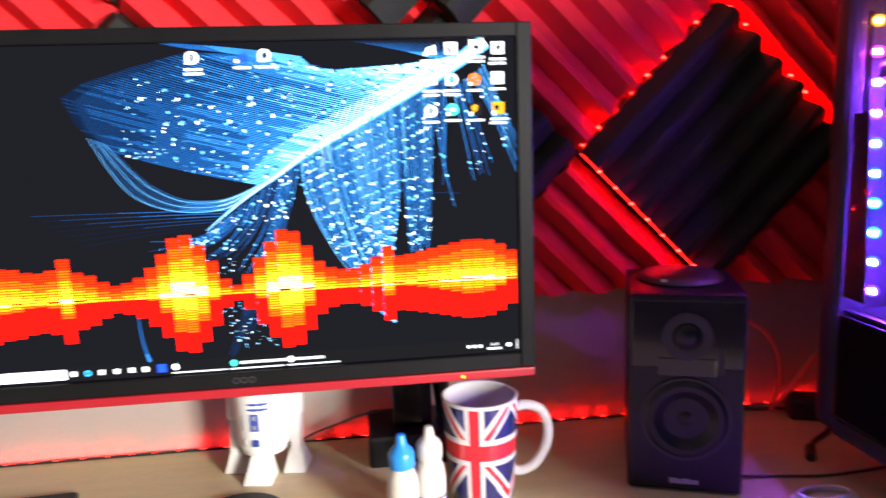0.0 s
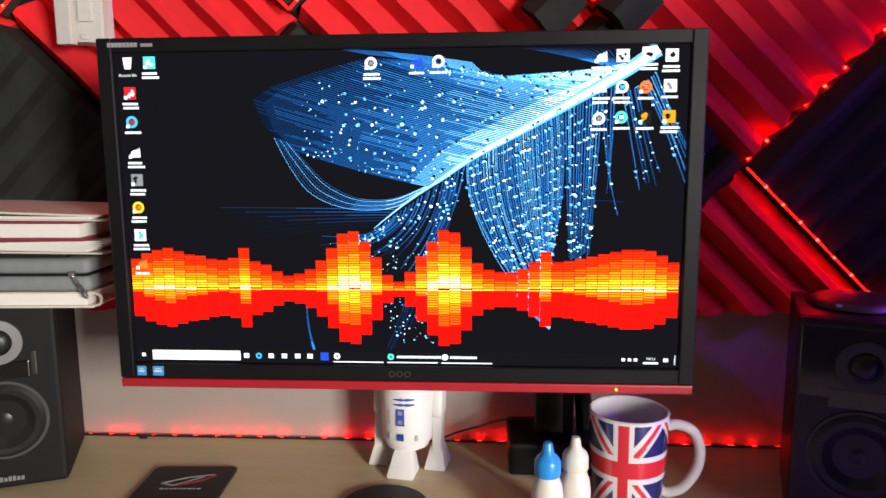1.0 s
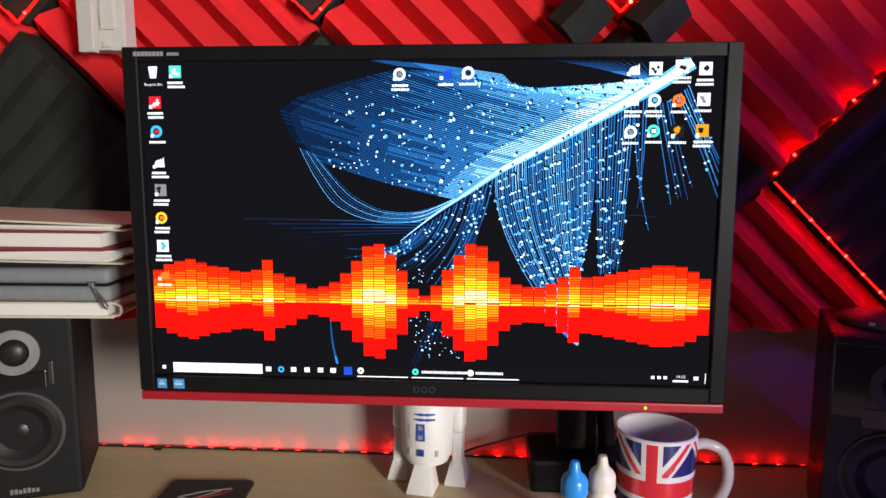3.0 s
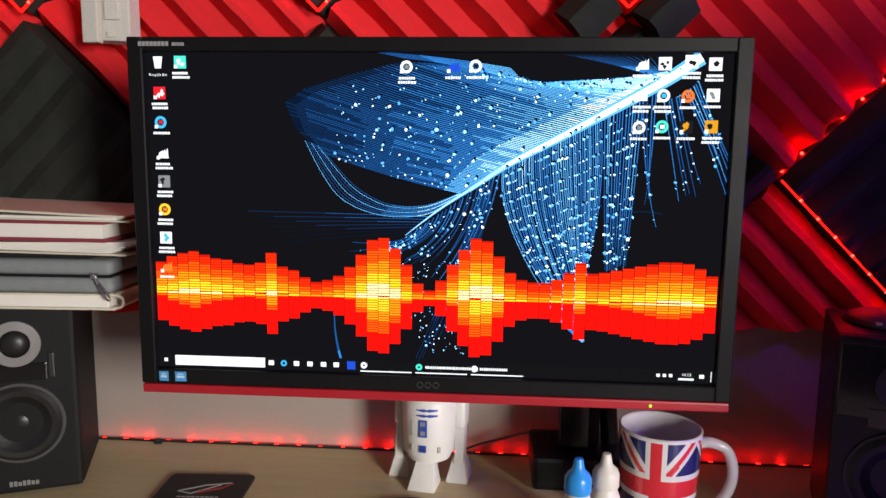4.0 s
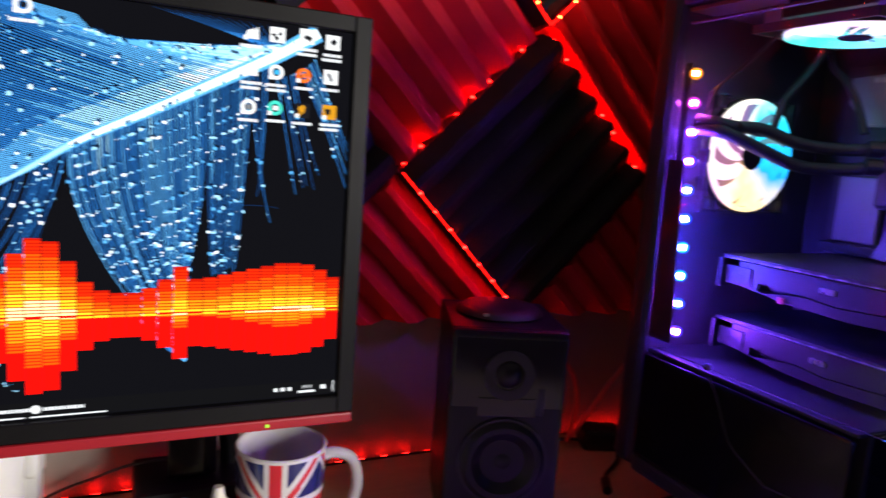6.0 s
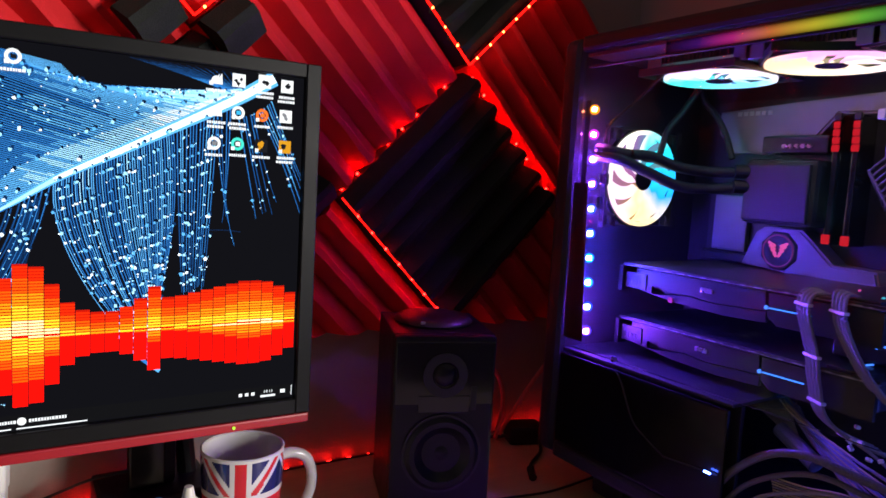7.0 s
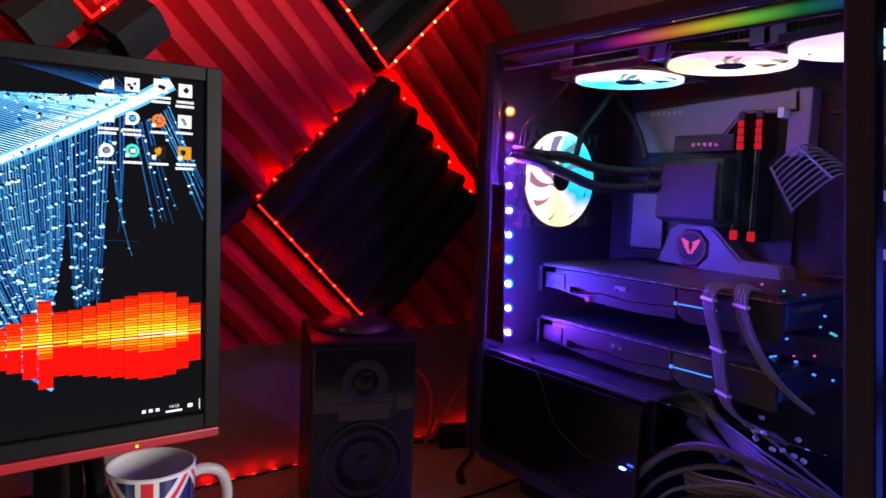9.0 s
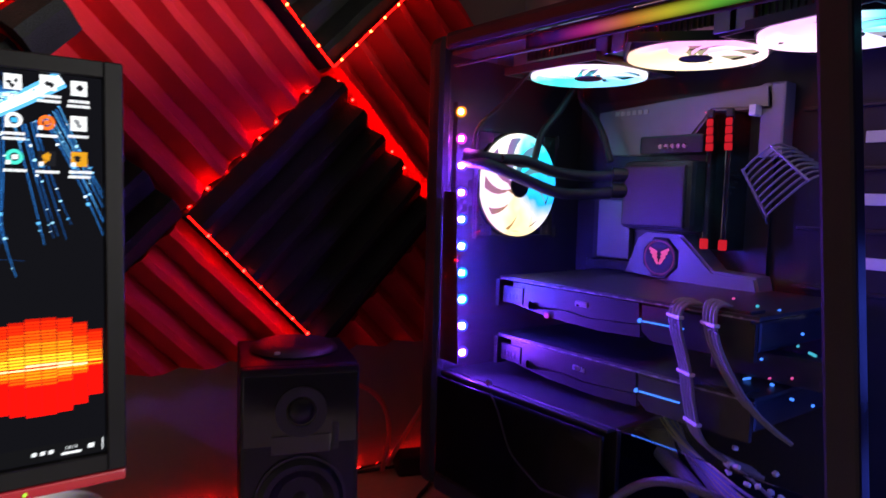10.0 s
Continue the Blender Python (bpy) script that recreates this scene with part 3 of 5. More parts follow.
# quill
Q = [(p.x, p.y) for p in spline([(a, b, 0) for a, b in RACHIS], 6)]
ribbon(bm, Q, 0.0150, 0.0006, 3, lambda f, u, v: 4.6 if f < 0.75 else 3.6)
ribbon(bm, Q, 0.0085, 0.0003, 4, lambda f, u, v: 6 if f < 0.6 else 5)
for _ in range(90):
    q = mix2((0.461, 0.635), (0.532, 0.950), rnd.random())
    DROPS.append((q[0] + rnd.uniform(-0.035, 0.035), q[1], rnd.uniform(0.0006, 0.0013)))
tagged(part("feather", bm, FE, screen, "glowing blue feather picture"), kind="stuff")
bm = bmesh.new()
for u, v, r in DROPS:
    if not (0.01 < u < 0.99 and 0.01 < v < 0.93):
        continue
    p = sp(u, v, 5)
    k = rnd.choice((4, 5, 5, 6))
    ph = rnd.uniform(0, 6.28)
    if r > 0.0009:
        q = sp(u, v, 4.5) + Vector((r * 0.5, 0, r * 0.7))
        f = bm.faces.new([bm.verts.new(q + Vector((math.cos(2 * math.pi * i / 6) * r * 0.75, 0, math.sin(2 * math.pi * i / 6) * r * 0.75))) for i in range(6)])
        f.material_index = rnd.choice((0, 1))
    f = bm.faces.new([bm.verts.new(p + Vector((math.cos(ph + 2 * math.pi * i / k) * r * e, 0, math.sin(ph + 2 * math.pi * i / k) * r * e))) for i, e in ((i, rnd.uniform(0.4, 0.95)) for i in range(k))])
    f.material_index = rnd.choice((4, 4, 5, 5, 6))
tagged(part("spray", bm, FE, screen, "bright water drops on the feather"), kind="stuff")

# equaliser: each bar a stack of small lit segments
EQ = [glow("equaliser_" + str(i), lin(*c), 1.15) for i, c in enumerate(((176, 20, 6), (236, 14, 8), (226, 40, 8), (228, 84, 10), (230, 142, 18), (240, 205, 40), (255, 248, 170)))]
HEIGHTS = (52, 62, 68, 72, 66, 60, 58, 52, 50, 54, 72, 48, 42, 30, 22, 26, 34, 50, 72, 98, 102, 84, 56, 24, 12, 30, 58, 84, 104, 100, 74, 46,
           34, 30, 30, 36, 48, 66, 48, 50, 54, 58, 62, 66, 70, 70, 68, 60, 48)
for i, h in enumerate(HEIGHTS):
    bm = bmesh.new()
    x0 = -0.2985 + i * 0.01219
    zc = 0.2795
    up, n = h / 1.63e3, 0
    levels = [(-up * 0.97, 1)]
    root = up * min(0.62, max(0.0, (h - 45) / 75))
    z = -root
    while z < -0.0001:
        levels += [(z, 5 if z > -root * 0.4 and h > 90 else 4 if z > -root * 0.7 else 3), (z + 0.0018, 1)]
        z += 0.0027
    z = 0.0
    while z < up:
        tone = (3.4 + 3.5 * min(1.0, h / 90)) * (1 - 0.74 * z / up)
        levels += [(z, max(2, min(6, int(tone + 0.3)))), (z + 0.0018, 0)]
        z += 0.0027
    levels = sorted(levels, key=lambda q: q[0]) + [(up + 0.002, 0)]
    prev = None
    for (za, mi), (zb, _) in zip(levels, levels[1:]):
        if zb - za < 1e-5:
            continue
        lo = prev or [bm.verts.new((x0, -0.0016, zc + za)), bm.verts.new((x0 + 0.0116, -0.0016, zc + za))]
        hi = [bm.verts.new((x0, -0.0016, zc + zb)), bm.verts.new((x0 + 0.0116, -0.0016, zc + zb))]
        f = bm.faces.new((lo[0], lo[1], hi[1], hi[0]))
        f.material_index = mi
        prev = hi
    part("equaliser_bar", bm, EQ, screen)

# desktop icons and task bar
G_WHITE = glow("icon_white", lin(232, 236, 240), 1.0)
TONES = {k: glow("icon_" + k, lin(*c), 1.0) for k, c in dict(white=(235, 238, 240), teal=(70, 210, 190), red=(205, 30, 40), cyan=(60, 170, 225), grey=(120, 122, 126), yellow=(240, 190, 50), orange=(235, 110, 40), blue=(30, 70, 190), gold=(200, 140, 30), dark=(26, 26, 30)).items()}


def flat(bm, x0, x1, z0, z1, y, mi=0):
    f = bm.faces.new([bm.verts.new(Vector((x, y, z))) for x, z in ((x0, z0), (x1, z0), (x1, z1), (x0, z1))])
    f.material_index = mi


def icon(uv, shape, tone, tone2="white", words=2):
    c = sp(*uv)
    bm = bmesh.new()
    s = 0.0064
    if shape == "square":
        flat(bm, c.x - s, c.x + s, c.z - s, c.z + s, -0.0018)
        for q in range(4):
            cx_, cz_ = c.x + rnd.uniform(-0.45, 0.45) * s, c.z + rnd.uniform(-0.45, 0.45) * s
            f = bm.faces.new([bm.verts.new(Vector((cx_ + rnd.uniform(0.2, 0.5) * s * math.cos(a), -0.0020 - 0.00002 * q, cz_ + rnd.uniform(0.2, 0.5) * s * math.sin(a)))) for a in (0.3, 1.7, 3.2, 4.8)])
            f.material_index = 1
    elif shape == "ring":
        ring(s * 0.55, s, 0, 0.0001, 20, bm=bm, m=pose(c.x, -0.0019, c.z, 90))
        flat(bm, c.x - s * 0.3, c.x + s * 0.4, c.z - s * 0.3, c.z + s * 0.3, -0.002, 1)
    elif shape == "bin":
        f = bm.faces.new([bm.verts.new(Vector((c.x + a * s, -0.0018, c.z + b * s))) for a, b in ((-0.5, -0.9), (0.5, -0.9), (0.75, 0.7), (-0.75, 0.7))])
        flat(bm, c.x - s * 0.75, c.x + s * 0.75, c.z + s * 0.72, c.z + s, -0.0018, 1)
    else:
        for k in range(3):
            f = bm.faces.new([bm.verts.new(Vector((c.x + a * s, -0.0018, c.z + b * s))) for a, b in ((-0.9 + k * 0.6, -0.8), (-0.2 + k * 0.6, -0.8), (0.1 + k * 0.4, 0.5 + 0.2 * k), (-0.5 + k * 0.5, 0.2))])
    if shape != "bin":
        flat(bm, c.x - s, c.x - s * 0.45, c.z - s, c.z - s * 0.45, -0.0022, 2)
    ic = part("icon", bm, [TONES[tone], TONES[tone2], TONES["white"]], screen)
    bm = bmesh.new()
    for r in range(words):
        x = c.x - 0.0095 + rnd.uniform(0, 0.002)
        while x < c.x + 0.008:
            w = rnd.uniform(0.0012, 0.0028)
            flat(bm, x, x + w, c.z - 0.0125 - r * 0.0042, c.z - 0.0100 - r * 0.0042, -0.0018)
            x += w + 0.0005
    tagged(part("icon_caption", bm, G_WHITE, ic), kind="stuff")


for uv, sh, a, b, w in (((0.020, 0.028), "bin", "white", "white", 0), ((0.060, 0.026), "square", "teal", "white", 2), ((0.021, 0.120), "square", "red", "white", 2), ((0.021, 0.210), "ring", "cyan", "red", 1),
                     ((0.022, 0.307), "fan", "white", "grey", 2), ((0.023, 0.395), "square", "grey", "dark", 2), ((0.022, 0.484), "ring", "yellow", "orange", 2), ((0.022, 0.575), "square", "white", "cyan", 2),
                     ((0.021, 0.669), "fan", "orange", "white", 1), ((0.457, 0.038), "ring", "white", "grey", 2), ((0.537, 0.036), "fan", "blue", "white", 1), ((0.575, 0.035), "ring", "white", "dark", 1),
                     ((0.853, 0.028), "fan", "white", "white", 1), ((0.890, 0.026), "square", "white", "dark", 1), ((0.933, 0.020), "square", "white", "dark", 2), ((0.972, 0.027), "square", "white", "dark", 2),
                     ((0.853, 0.119), "fan", "white", "grey", 2), ((0.890, 0.119), "ring", "white", "cyan", 2), ((0.930, 0.120), "ring", "orange", "orange", 1), ((0.971, 0.117), "square", "white", "grey", 1),
                     ((0.852, 0.213), "ring", "white", "grey", 1), ((0.890, 0.210), "ring", "teal", "white", 1), ((0.930, 0.211), "square", "dark", "gold", 1), ((0.971, 0.209), "square", "gold", "dark", 2)):
    icon(uv, sh, a, b, w)


def words(text, x, z, size, parent, material, y=-0.0021):
    cu = bpy.data.curves.new("text", "FONT")
    cu.body, cu.size, cu.align_x, cu.resolution_u = text, size, "CENTER", 1
    tmp = bpy.data.objects.new("text", cu)
    scene.collection.objects.link(tmp)
    me = bpy.data.meshes.new_from_object(tmp.evaluated_get(bpy.context.evaluated_depsgraph_get()))
    bpy.data.objects.remove(tmp)
    me.materials.clear()
    me.materials.append(material)
    o = new("caption", me)
    o.parent = parent
    o.matrix_local = pose(x, y, z, 90)
    return o


c = sp(*(0.020, 0.028))
words("Recycle Bin", c.x, c.z - 0.0135, 0.0042, screen, G_WHITE)
G_BAR = glow("taskbar_black", lin(16, 16, 18), 1.0)
bm = bmesh.new()
flat(bm, -0.299, 0.299, 0.1972, 0.2105, -0.0012)
taskbar = part("taskbar", bm, G_BAR, screen, "dark task bar along the foot of the screen")
bm = bmesh.new()
flat(bm, -0.281, -0.180, 0.1985, 0.2095, -0.0018)
part("search_box", bm, G_WHITE, taskbar, "white search box")
bm = bmesh.new()
flat(bm, -0.2935, -0.2895, 0.2020, 0.2060, -0.0018)
for i, x in enumerate((-0.173, -0.145, -0.130, -0.115, -0.101)):
    flat(bm, x - 0.003, x + 0.003, 0.2015, 0.2068, -0.0018)
tagged(part("task_icons", bm, G_WHITE, taskbar), kind="stuff")
bm = bmesh.new()
ring(0.0016, 0.0034, 0, 0.0001, 16, bm=bm, m=pose(-0.159, -0.0018, 0.204, 90))
part("task_icon", bm, TONES["cyan"], taskbar)
bm = bmesh.new()
flat(bm, -0.089, -0.080, 0.1995, 0.2085, -0.0018)
part("task_icon", bm, TONES["blue"], taskbar)
for x, tone in ((-0.0745, "white"), (-0.0145, "teal"), (0.0455, "white")):
    bm = bmesh.new()
    flat(bm, x, x + 0.056, 0.1975, 0.1987, -0.0018)
    part("open_mark", bm, G_WHITE, taskbar)
    bm = bmesh.new()
    ring(0.0012 if tone != "white" or x < 0 else 0.0, 0.0036, 0, 0.0001, 14, bm=bm, m=pose(x + 0.004, -0.0018, 0.2045, 90))
    part("open_task", bm, TONES[tone], taskbar)
bm = bmesh.new()
xx = -0.0035
while xx < 0.044:
    w = rnd.uniform(0.001, 0.0022)
    flat(bm, xx, xx + w, 0.2030, 0.2058, -0.0018)
    xx += w + 0.0006
xx = 0.055
while xx < 0.084:
    w = rnd.uniform(0.001, 0.0022)
    flat(bm, xx, xx + w, 0.2030, 0.2058, -0.0018)
    xx += w + 0.0006
for x in (0.243, 0.2495, 0.256):
    flat(bm, x - 0.0018, x + 0.0018, 0.2025, 0.2058, -0.0018)
flat(bm, 0.2640, 0.2800, 0.1995, 0.2017, -0.0018)
flat(bm, 0.2855, 0.2905, 0.2020, 0.2060, -0.0018)
flat(bm, 0.2972, 0.2980, 0.1985, 0.2095, -0.0018)
tagged(part("caption_row", bm, G_WHITE, taskbar), kind="stuff")
words("14:13", 0.272, 0.2040, 0.0046, taskbar, G_WHITE)

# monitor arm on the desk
# darkened black; on the right loudspeaker the shade is put into this colour
M_DARKENED = mat("darkened_black", (0.006, 0.006, 0.007, 1), 0.35, vary=0.15, scale=40, bump=0.05, spec=0.3)
arm = thing("desk_mount", "black clamp-style monitor arm standing on the desk", "monitor mount")
part("base", box(0.125, 0.255, 0.135, 0.235, 0.0, 0.045, 0.006), M_DARKENED, arm)
part("column", box(0.165, 0.215, 0.165, 0.225, 0.045, 0.40, 0.008), M_DARKENED, arm)
part("cover_plate", box(0.160, 0.2, 0.158, 0.166, 0.05, 0.16, 0.002), M_GLOSSBLACK, arm)
part("brace", tube([(0.235, 0.2, 0.04), (0.225, 0.2, 0.12), (0.2, 0.2, 0.2)], 0.012, 10), M_DARKENED, arm)
part("link", box(-0.02, 0.21, 0.10, 0.155, 0.345, 0.395, 0.01), M_DARKENED, arm)
part("mount", box(-0.05, 0.05, 0.074, 0.105, 0.32, 0.42, 0.004), M_DARKENED, arm)
cbl = thing("cable", "thin black cable behind the monitor", "cable")
part("lead", tube([(0.165, 0.19, 0.06), (0.12, 0.2, 0.052), (0.085, 0.215, 0.035), (0.05, 0.225, 0.02), (0.02, 0.232, 0.003)], 0.0018, 6), M_BLACKCABLE, cbl)

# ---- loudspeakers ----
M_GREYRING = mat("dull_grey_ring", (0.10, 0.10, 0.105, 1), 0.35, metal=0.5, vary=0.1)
# ring colour of the shaded loudspeaker, darkened in place of real shade
M_DARKRING = mat("shaded_ring", (0.022, 0.022, 0.025, 1), 0.4, metal=0.3, vary=0.1)


def speaker(label, m, plain):
    s = thing("loudspeaker", label, "loudspeaker", m, "pair of bookshelf loudspeakers")
    w, d, h = 0.131, 0.150, 0.246
    part("cabinet", box(-w / 2, w / 2, 0.012, d, 0.003, h, 0.002), M_VINYL if plain else M_DARKENED, s)
    part("baffle", box(-w / 2, w / 2, 0.0, 0.014, 0.003, h, 0.005), M_VINYL if plain else M_DARKENED, s)
    tw = part("tweeter", lathe([(0, 0.007), (0.007, 0.0065), (0.0125, 0.004), (0.0155, 0.0), (0.0165, 0.0), (0.0175, 0.0025)], 32, m=pose(0, 0, 0.196, 90)), M_CONE if plain else M_DARKENED, s, smooth=True)
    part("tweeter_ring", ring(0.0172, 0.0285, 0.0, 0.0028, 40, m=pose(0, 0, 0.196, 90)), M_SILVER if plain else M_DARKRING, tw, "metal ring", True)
    wf = part("woofer", lathe([(0, -0.002), (0.009, -0.0035), (0.0150, -0.008), (0.0160, -0.009), (0.033, 0.001), (0.036, 0.004), (0.0425, 0.0045), (0.0475, 0.001)], 44, m=pose(0, -0.0035, 0.095, 90)), M_CONE if plain else M_DARKENED, s, smooth=True)
    part("woofer_ring", ring(0.0472, 0.0512, 0.0, 0.0030, 48, m=pose(0, 0, 0.095, 90)), M_GREYRING if plain else M_DARKRING, wf, "thin metal ring", True)
    part("port_grille", box(0.034, 0.042, -0.002, 0.002, 0.150, 0.182, 0.002), M_BLACK, s)
    part("waveguide", box(-0.033, 0.033, -0.0014, 0.002, 0.148, 0.170, 0.0012), M_GLOSSBLACK, s)
    if not plain:
        part("gloss_panel", box(-w / 2 + 0.003, w / 2 - 0.003, -0.0008, 0.002, 0.158, h - 0.008, 0.0006, seg=1), M_GLOSSBLACK, s, "glossy upper panel")
    bm = bmesh.new()
    for i in range(7):
        hh = 0.0066 if i in (0, 1, 3, 4) else 0.0052
        box(-0.0165 + i * 0.0048, -0.0130 + i * 0.0048, -0.0008, 0.0005, 0.0125, 0.0125 + hh, bm=bm)
    part("badge", bm, M_SILVER, s, "silver badge")
    for x in (-0.055, 0.055):
        for y in (0.02, d - 0.02):
            part("foot", disc(0.007, 0, 0.0035, 14, m=pose(x, y, 0)), M_MAT, s)
    return s


def facing(px, py, dx, dy):
    """A thing whose front looks along (dx, dy)."""
    return pose(px, py, 0, 0, 0, math.degrees(math.atan2(dx, -dy)))


speaker("black bookshelf loudspeaker with silver driver rings under a paper stack", facing(-0.516, 0.066, 0.395, -0.918), True)
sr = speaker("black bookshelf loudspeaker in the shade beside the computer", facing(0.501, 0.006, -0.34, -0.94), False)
puck = thing("dome_gadget", "low black dome gadget with a small white mark on the loudspeaker", "gadget", facing(0.531, 0.090, -0.34, -0.94) @ pose(0, 0, 0.246))
part("body", lathe([(0.052, 0.0), (0.0535, 0.002), (0.051, 0.006), (0.045, 0.0095), (0.037, 0.0112), (0, 0.0118)], 40), M_BLACK, puck, smooth=True)
part("mark", box(-0.026, -0.020, -0.0470, -0.0440, 0.0050, 0.0080), M_WHITEPL, puck, "small white mark")

# ---- stack on the loudspeaker ----
b = thing("notebook", "white-edged notebook with a wire spine", "notebook", pose(-0.374, 0.045, 0.2462, 0, 0, 3))
part("page_block", box(-0.24, -0.008, 0.002, 0.15, 0.003, 0.017, 0.001), M_PAPER, b)
part("cover", box(-0.243, 0.0, 0.0, 0.153, 0.0, 0.003, 0.001), M_CREAM, b)
part("cover", box(-0.243, 0.0, 0.0, 0.153, 0.017, 0.0195, 0.001), M_CREAM, b)
part("binding_loop", tube([(-0.008, 0.004, 0.002), (0.006, 0.003, 0.004), (0.008, 0.003, 0.014), (-0.006, 0.004, 0.019)], 0.0016, 6), M_CREAM, b)
k = thing("hard_case", "grey fabric zip-up hard case", "case", pose(-0.376, 0.042, 0.2660, 0, 0, 2))
part("lower_shell", box(-0.25, 0.0, 0.0, 0.16, 0.0, 0.020, 0.009, seg=4), M_GREYCASE, k, smooth=True)
part("upper_shell", box(-0.25, 0.001, -0.001, 0.161, 0.0215, 0.040, 0.009, seg=4), M_GREYCASE, k, smooth=True)
part("zip_tape", box(-0.249, 0.0008, -0.0015, 0.159, 0.0195, 0.0222, 0.001), M_VINYL, k)
z = part("zip_pull", box(-0.022, -0.014, -0.004, 0.001, 0.019, 0.026, 0.001), M_STEEL, k, "steel zip slider")
part("pull_tab", tube([(-0.018, -0.004, 0.023), (-0.011, -0.007, 0.012), (-0.002, -0.008, -0.003), (0.002, -0.008, -0.005), (0.0, -0.008, 0.002), (-0.012, -0.006, 0.017)], 0.0012, 6), M_STEEL, z)
# black slab added as the dark of the gap between case and papers
tr = thing("tray", "thin black slab added for the dark gap under the papers", "tray", pose(-0.395, 0.05, 0.3062))
part("base", box(-0.25, -0.01, 0.0, 0.15, 0.0, 0.006, 0.001), M_BLACK, tr)
pf = thing("paper_folder", "cream folder with loose papers sticking out", "folder", pose(-0.352, 0.035, 0.3124, 0, 0, -3))
part("lower_sheet", box(-0.27, 0.0, 0.0, 0.17, 0.0, 0.0022, 0.0004, seg=1), M_CREAM, pf)
for i in range(6):
    part("sheet", box(-0.26, -0.022 + 0.006 * i, 0.001 + 0.002 * i, 0.16, 0.0024 + i * 0.0021, 0.0042 + i * 0.0021, m=pose(0, 0, 0, 0, -0.9 * i / 5, 1.2 * i - 3)), M_PAPER, pf)
bk = thing("book", "hardback book with maroon covers and pale pages", "book", pose(-0.378, 0.036, 0.3275, 0, 0, 0))
part("cover", box(-0.25, 0.003, 0.0, 0.17, 0.0, 0.0042, 0.0012), M_MAROON, bk)
part("page_block", box(-0.25, -0.003, 0.003, 0.167, 0.0042, 0.0205, 0.0005), M_PAPER, bk)
part("cover", box(-0.25, 0.001, 0.0, 0.17, 0.0205, 0.0240, 0.0012), M_MAROON, bk)
fo = thing("paper_folder", "thin cream folder lying on top of the stack", "folder", pose(-0.350, 0.03, 0.3518, 0, 0, -4))
part("cover", box(-0.29, 0.008, 0.0, 0.18, 0.0, 0.002, 0.0006), M_CREAM, fo)
part("sheet", box(-0.29, -0.010, -0.002, 0.17, 0.0022, 0.0055, 0.0003, seg=1), M_PAPER, fo)
part("cover", box(-0.29, 0.0, -0.001, 0.175, 0.0058, 0.0085, 0.0006, m=pose(0, 0, -0.001, 0, 1.6, 1)), M_CREAM, fo)

pk = thing("packing_block", "torn white polystyrene packing block on the wall", "packing block", pose(-0.462, 0.175, 0.575, 0, 0, 4))
bm = box(0.0, 0.053, 0.0, 0.03, 0.0, 0.26, 0.003)
bmesh.ops.subdivide_edges(bm, edges=bm.edges[:], cuts=3, use_grid_fill=True)
for v in bm.verts:
    v.co += Vector(noise.noise_vector(v.co * 60)) * 0.0022
part("block", bm, M_PACK, pk)
part("side_flap", box(-0.004, 0.018, -0.012, 0.0, -0.004, 0.26, 0.002, m=pose(0, 0, 0, 0, 0, -8)), M_PACK, pk)
part("rib", box(0.020, 0.040, -0.004, 0.002, 0.026, 0.26, 0.002), M_PACK, pk)
part("rib", box(0.022, 0.032, -0.003, 0.002, 0.004, 0.012, 0.001), M_PACK, pk)

# ---- things on the desk ----
def union_pick(i, j, segs, rows):
    """Material of the mug's face: 0 white, 1 red, 2 blue, laid out as a flag round the front of the mug."""
    a = ((i + 0.5) / segs * 360 - 248 + 540) % 360 - 180
    u, v = a / 62, (j - rows * 0.565 + 0.5) / (rows / 2)
    if abs(u) > 1:
        u = (abs(u) - 1) * -1 + 1 if abs(u) < 2 else 2.9 - abs(u)
    w, h = u * 1.0, v * 1.0
    if abs(w) < 0.13 or abs(h) < 0.15:
        return 1
    if abs(w) < 0.24 or abs(h) < 0.27:
        return 0
    d = abs(h) - abs(w)
    if abs(d + 0.02) < 0.075:
        return 1
    if abs(d) < 0.2:
        return 0
    return 2


mug = thing("mug", "tall white mug printed with a red, white and blue flag", "mug", pose(0.261, 0.045, 0, 0, 0, 3))
R, Hm, rows = 0.0455, 0.131, 56
prof = [(0.0385 + (R - 0.0385) * (k / rows) ** 0.7, 0.006 + (Hm - 0.010) * k / rows) for k in range(rows + 1)]
part("body", lathe(prof, 160, pick=lambda i, j: union_pick(i, j, 160, rows)), [M_CERAMIC, M_FLAGRED, M_FLAGBLUE], mug, smooth=True)
part("rim", lathe([(R, Hm - 0.004), (R + 0.0002, Hm - 0.001), (R - 0.0016, Hm), (R - 0.0036, Hm - 0.0015), (R - 0.0042, Hm - 0.01), (0.036, 0.012), (0, 0.010)], 64), M_CERAMIC, mug, "white glazed inside", True)
part("foot", lathe([(0, 0.0), (0.034, 0.0), (0.0375, 0.003), (0.0385, 0.006), (0, 0.0065)], 64), M_CERAMIC, mug, smooth=True)
part("handle", tube([(0.040, 0, 0.108), (0.056, -0.001, 0.112), (0.075, -0.003, 0.104), (0.083, -0.004, 0.082), (0.080, -0.004, 0.058), (0.066, -0.003, 0.036), (0.050, -0.001, 0.028), (0.038, 0, 0.03)], 0.0062, 14), M_CERAMIC, mug, smooth=True)


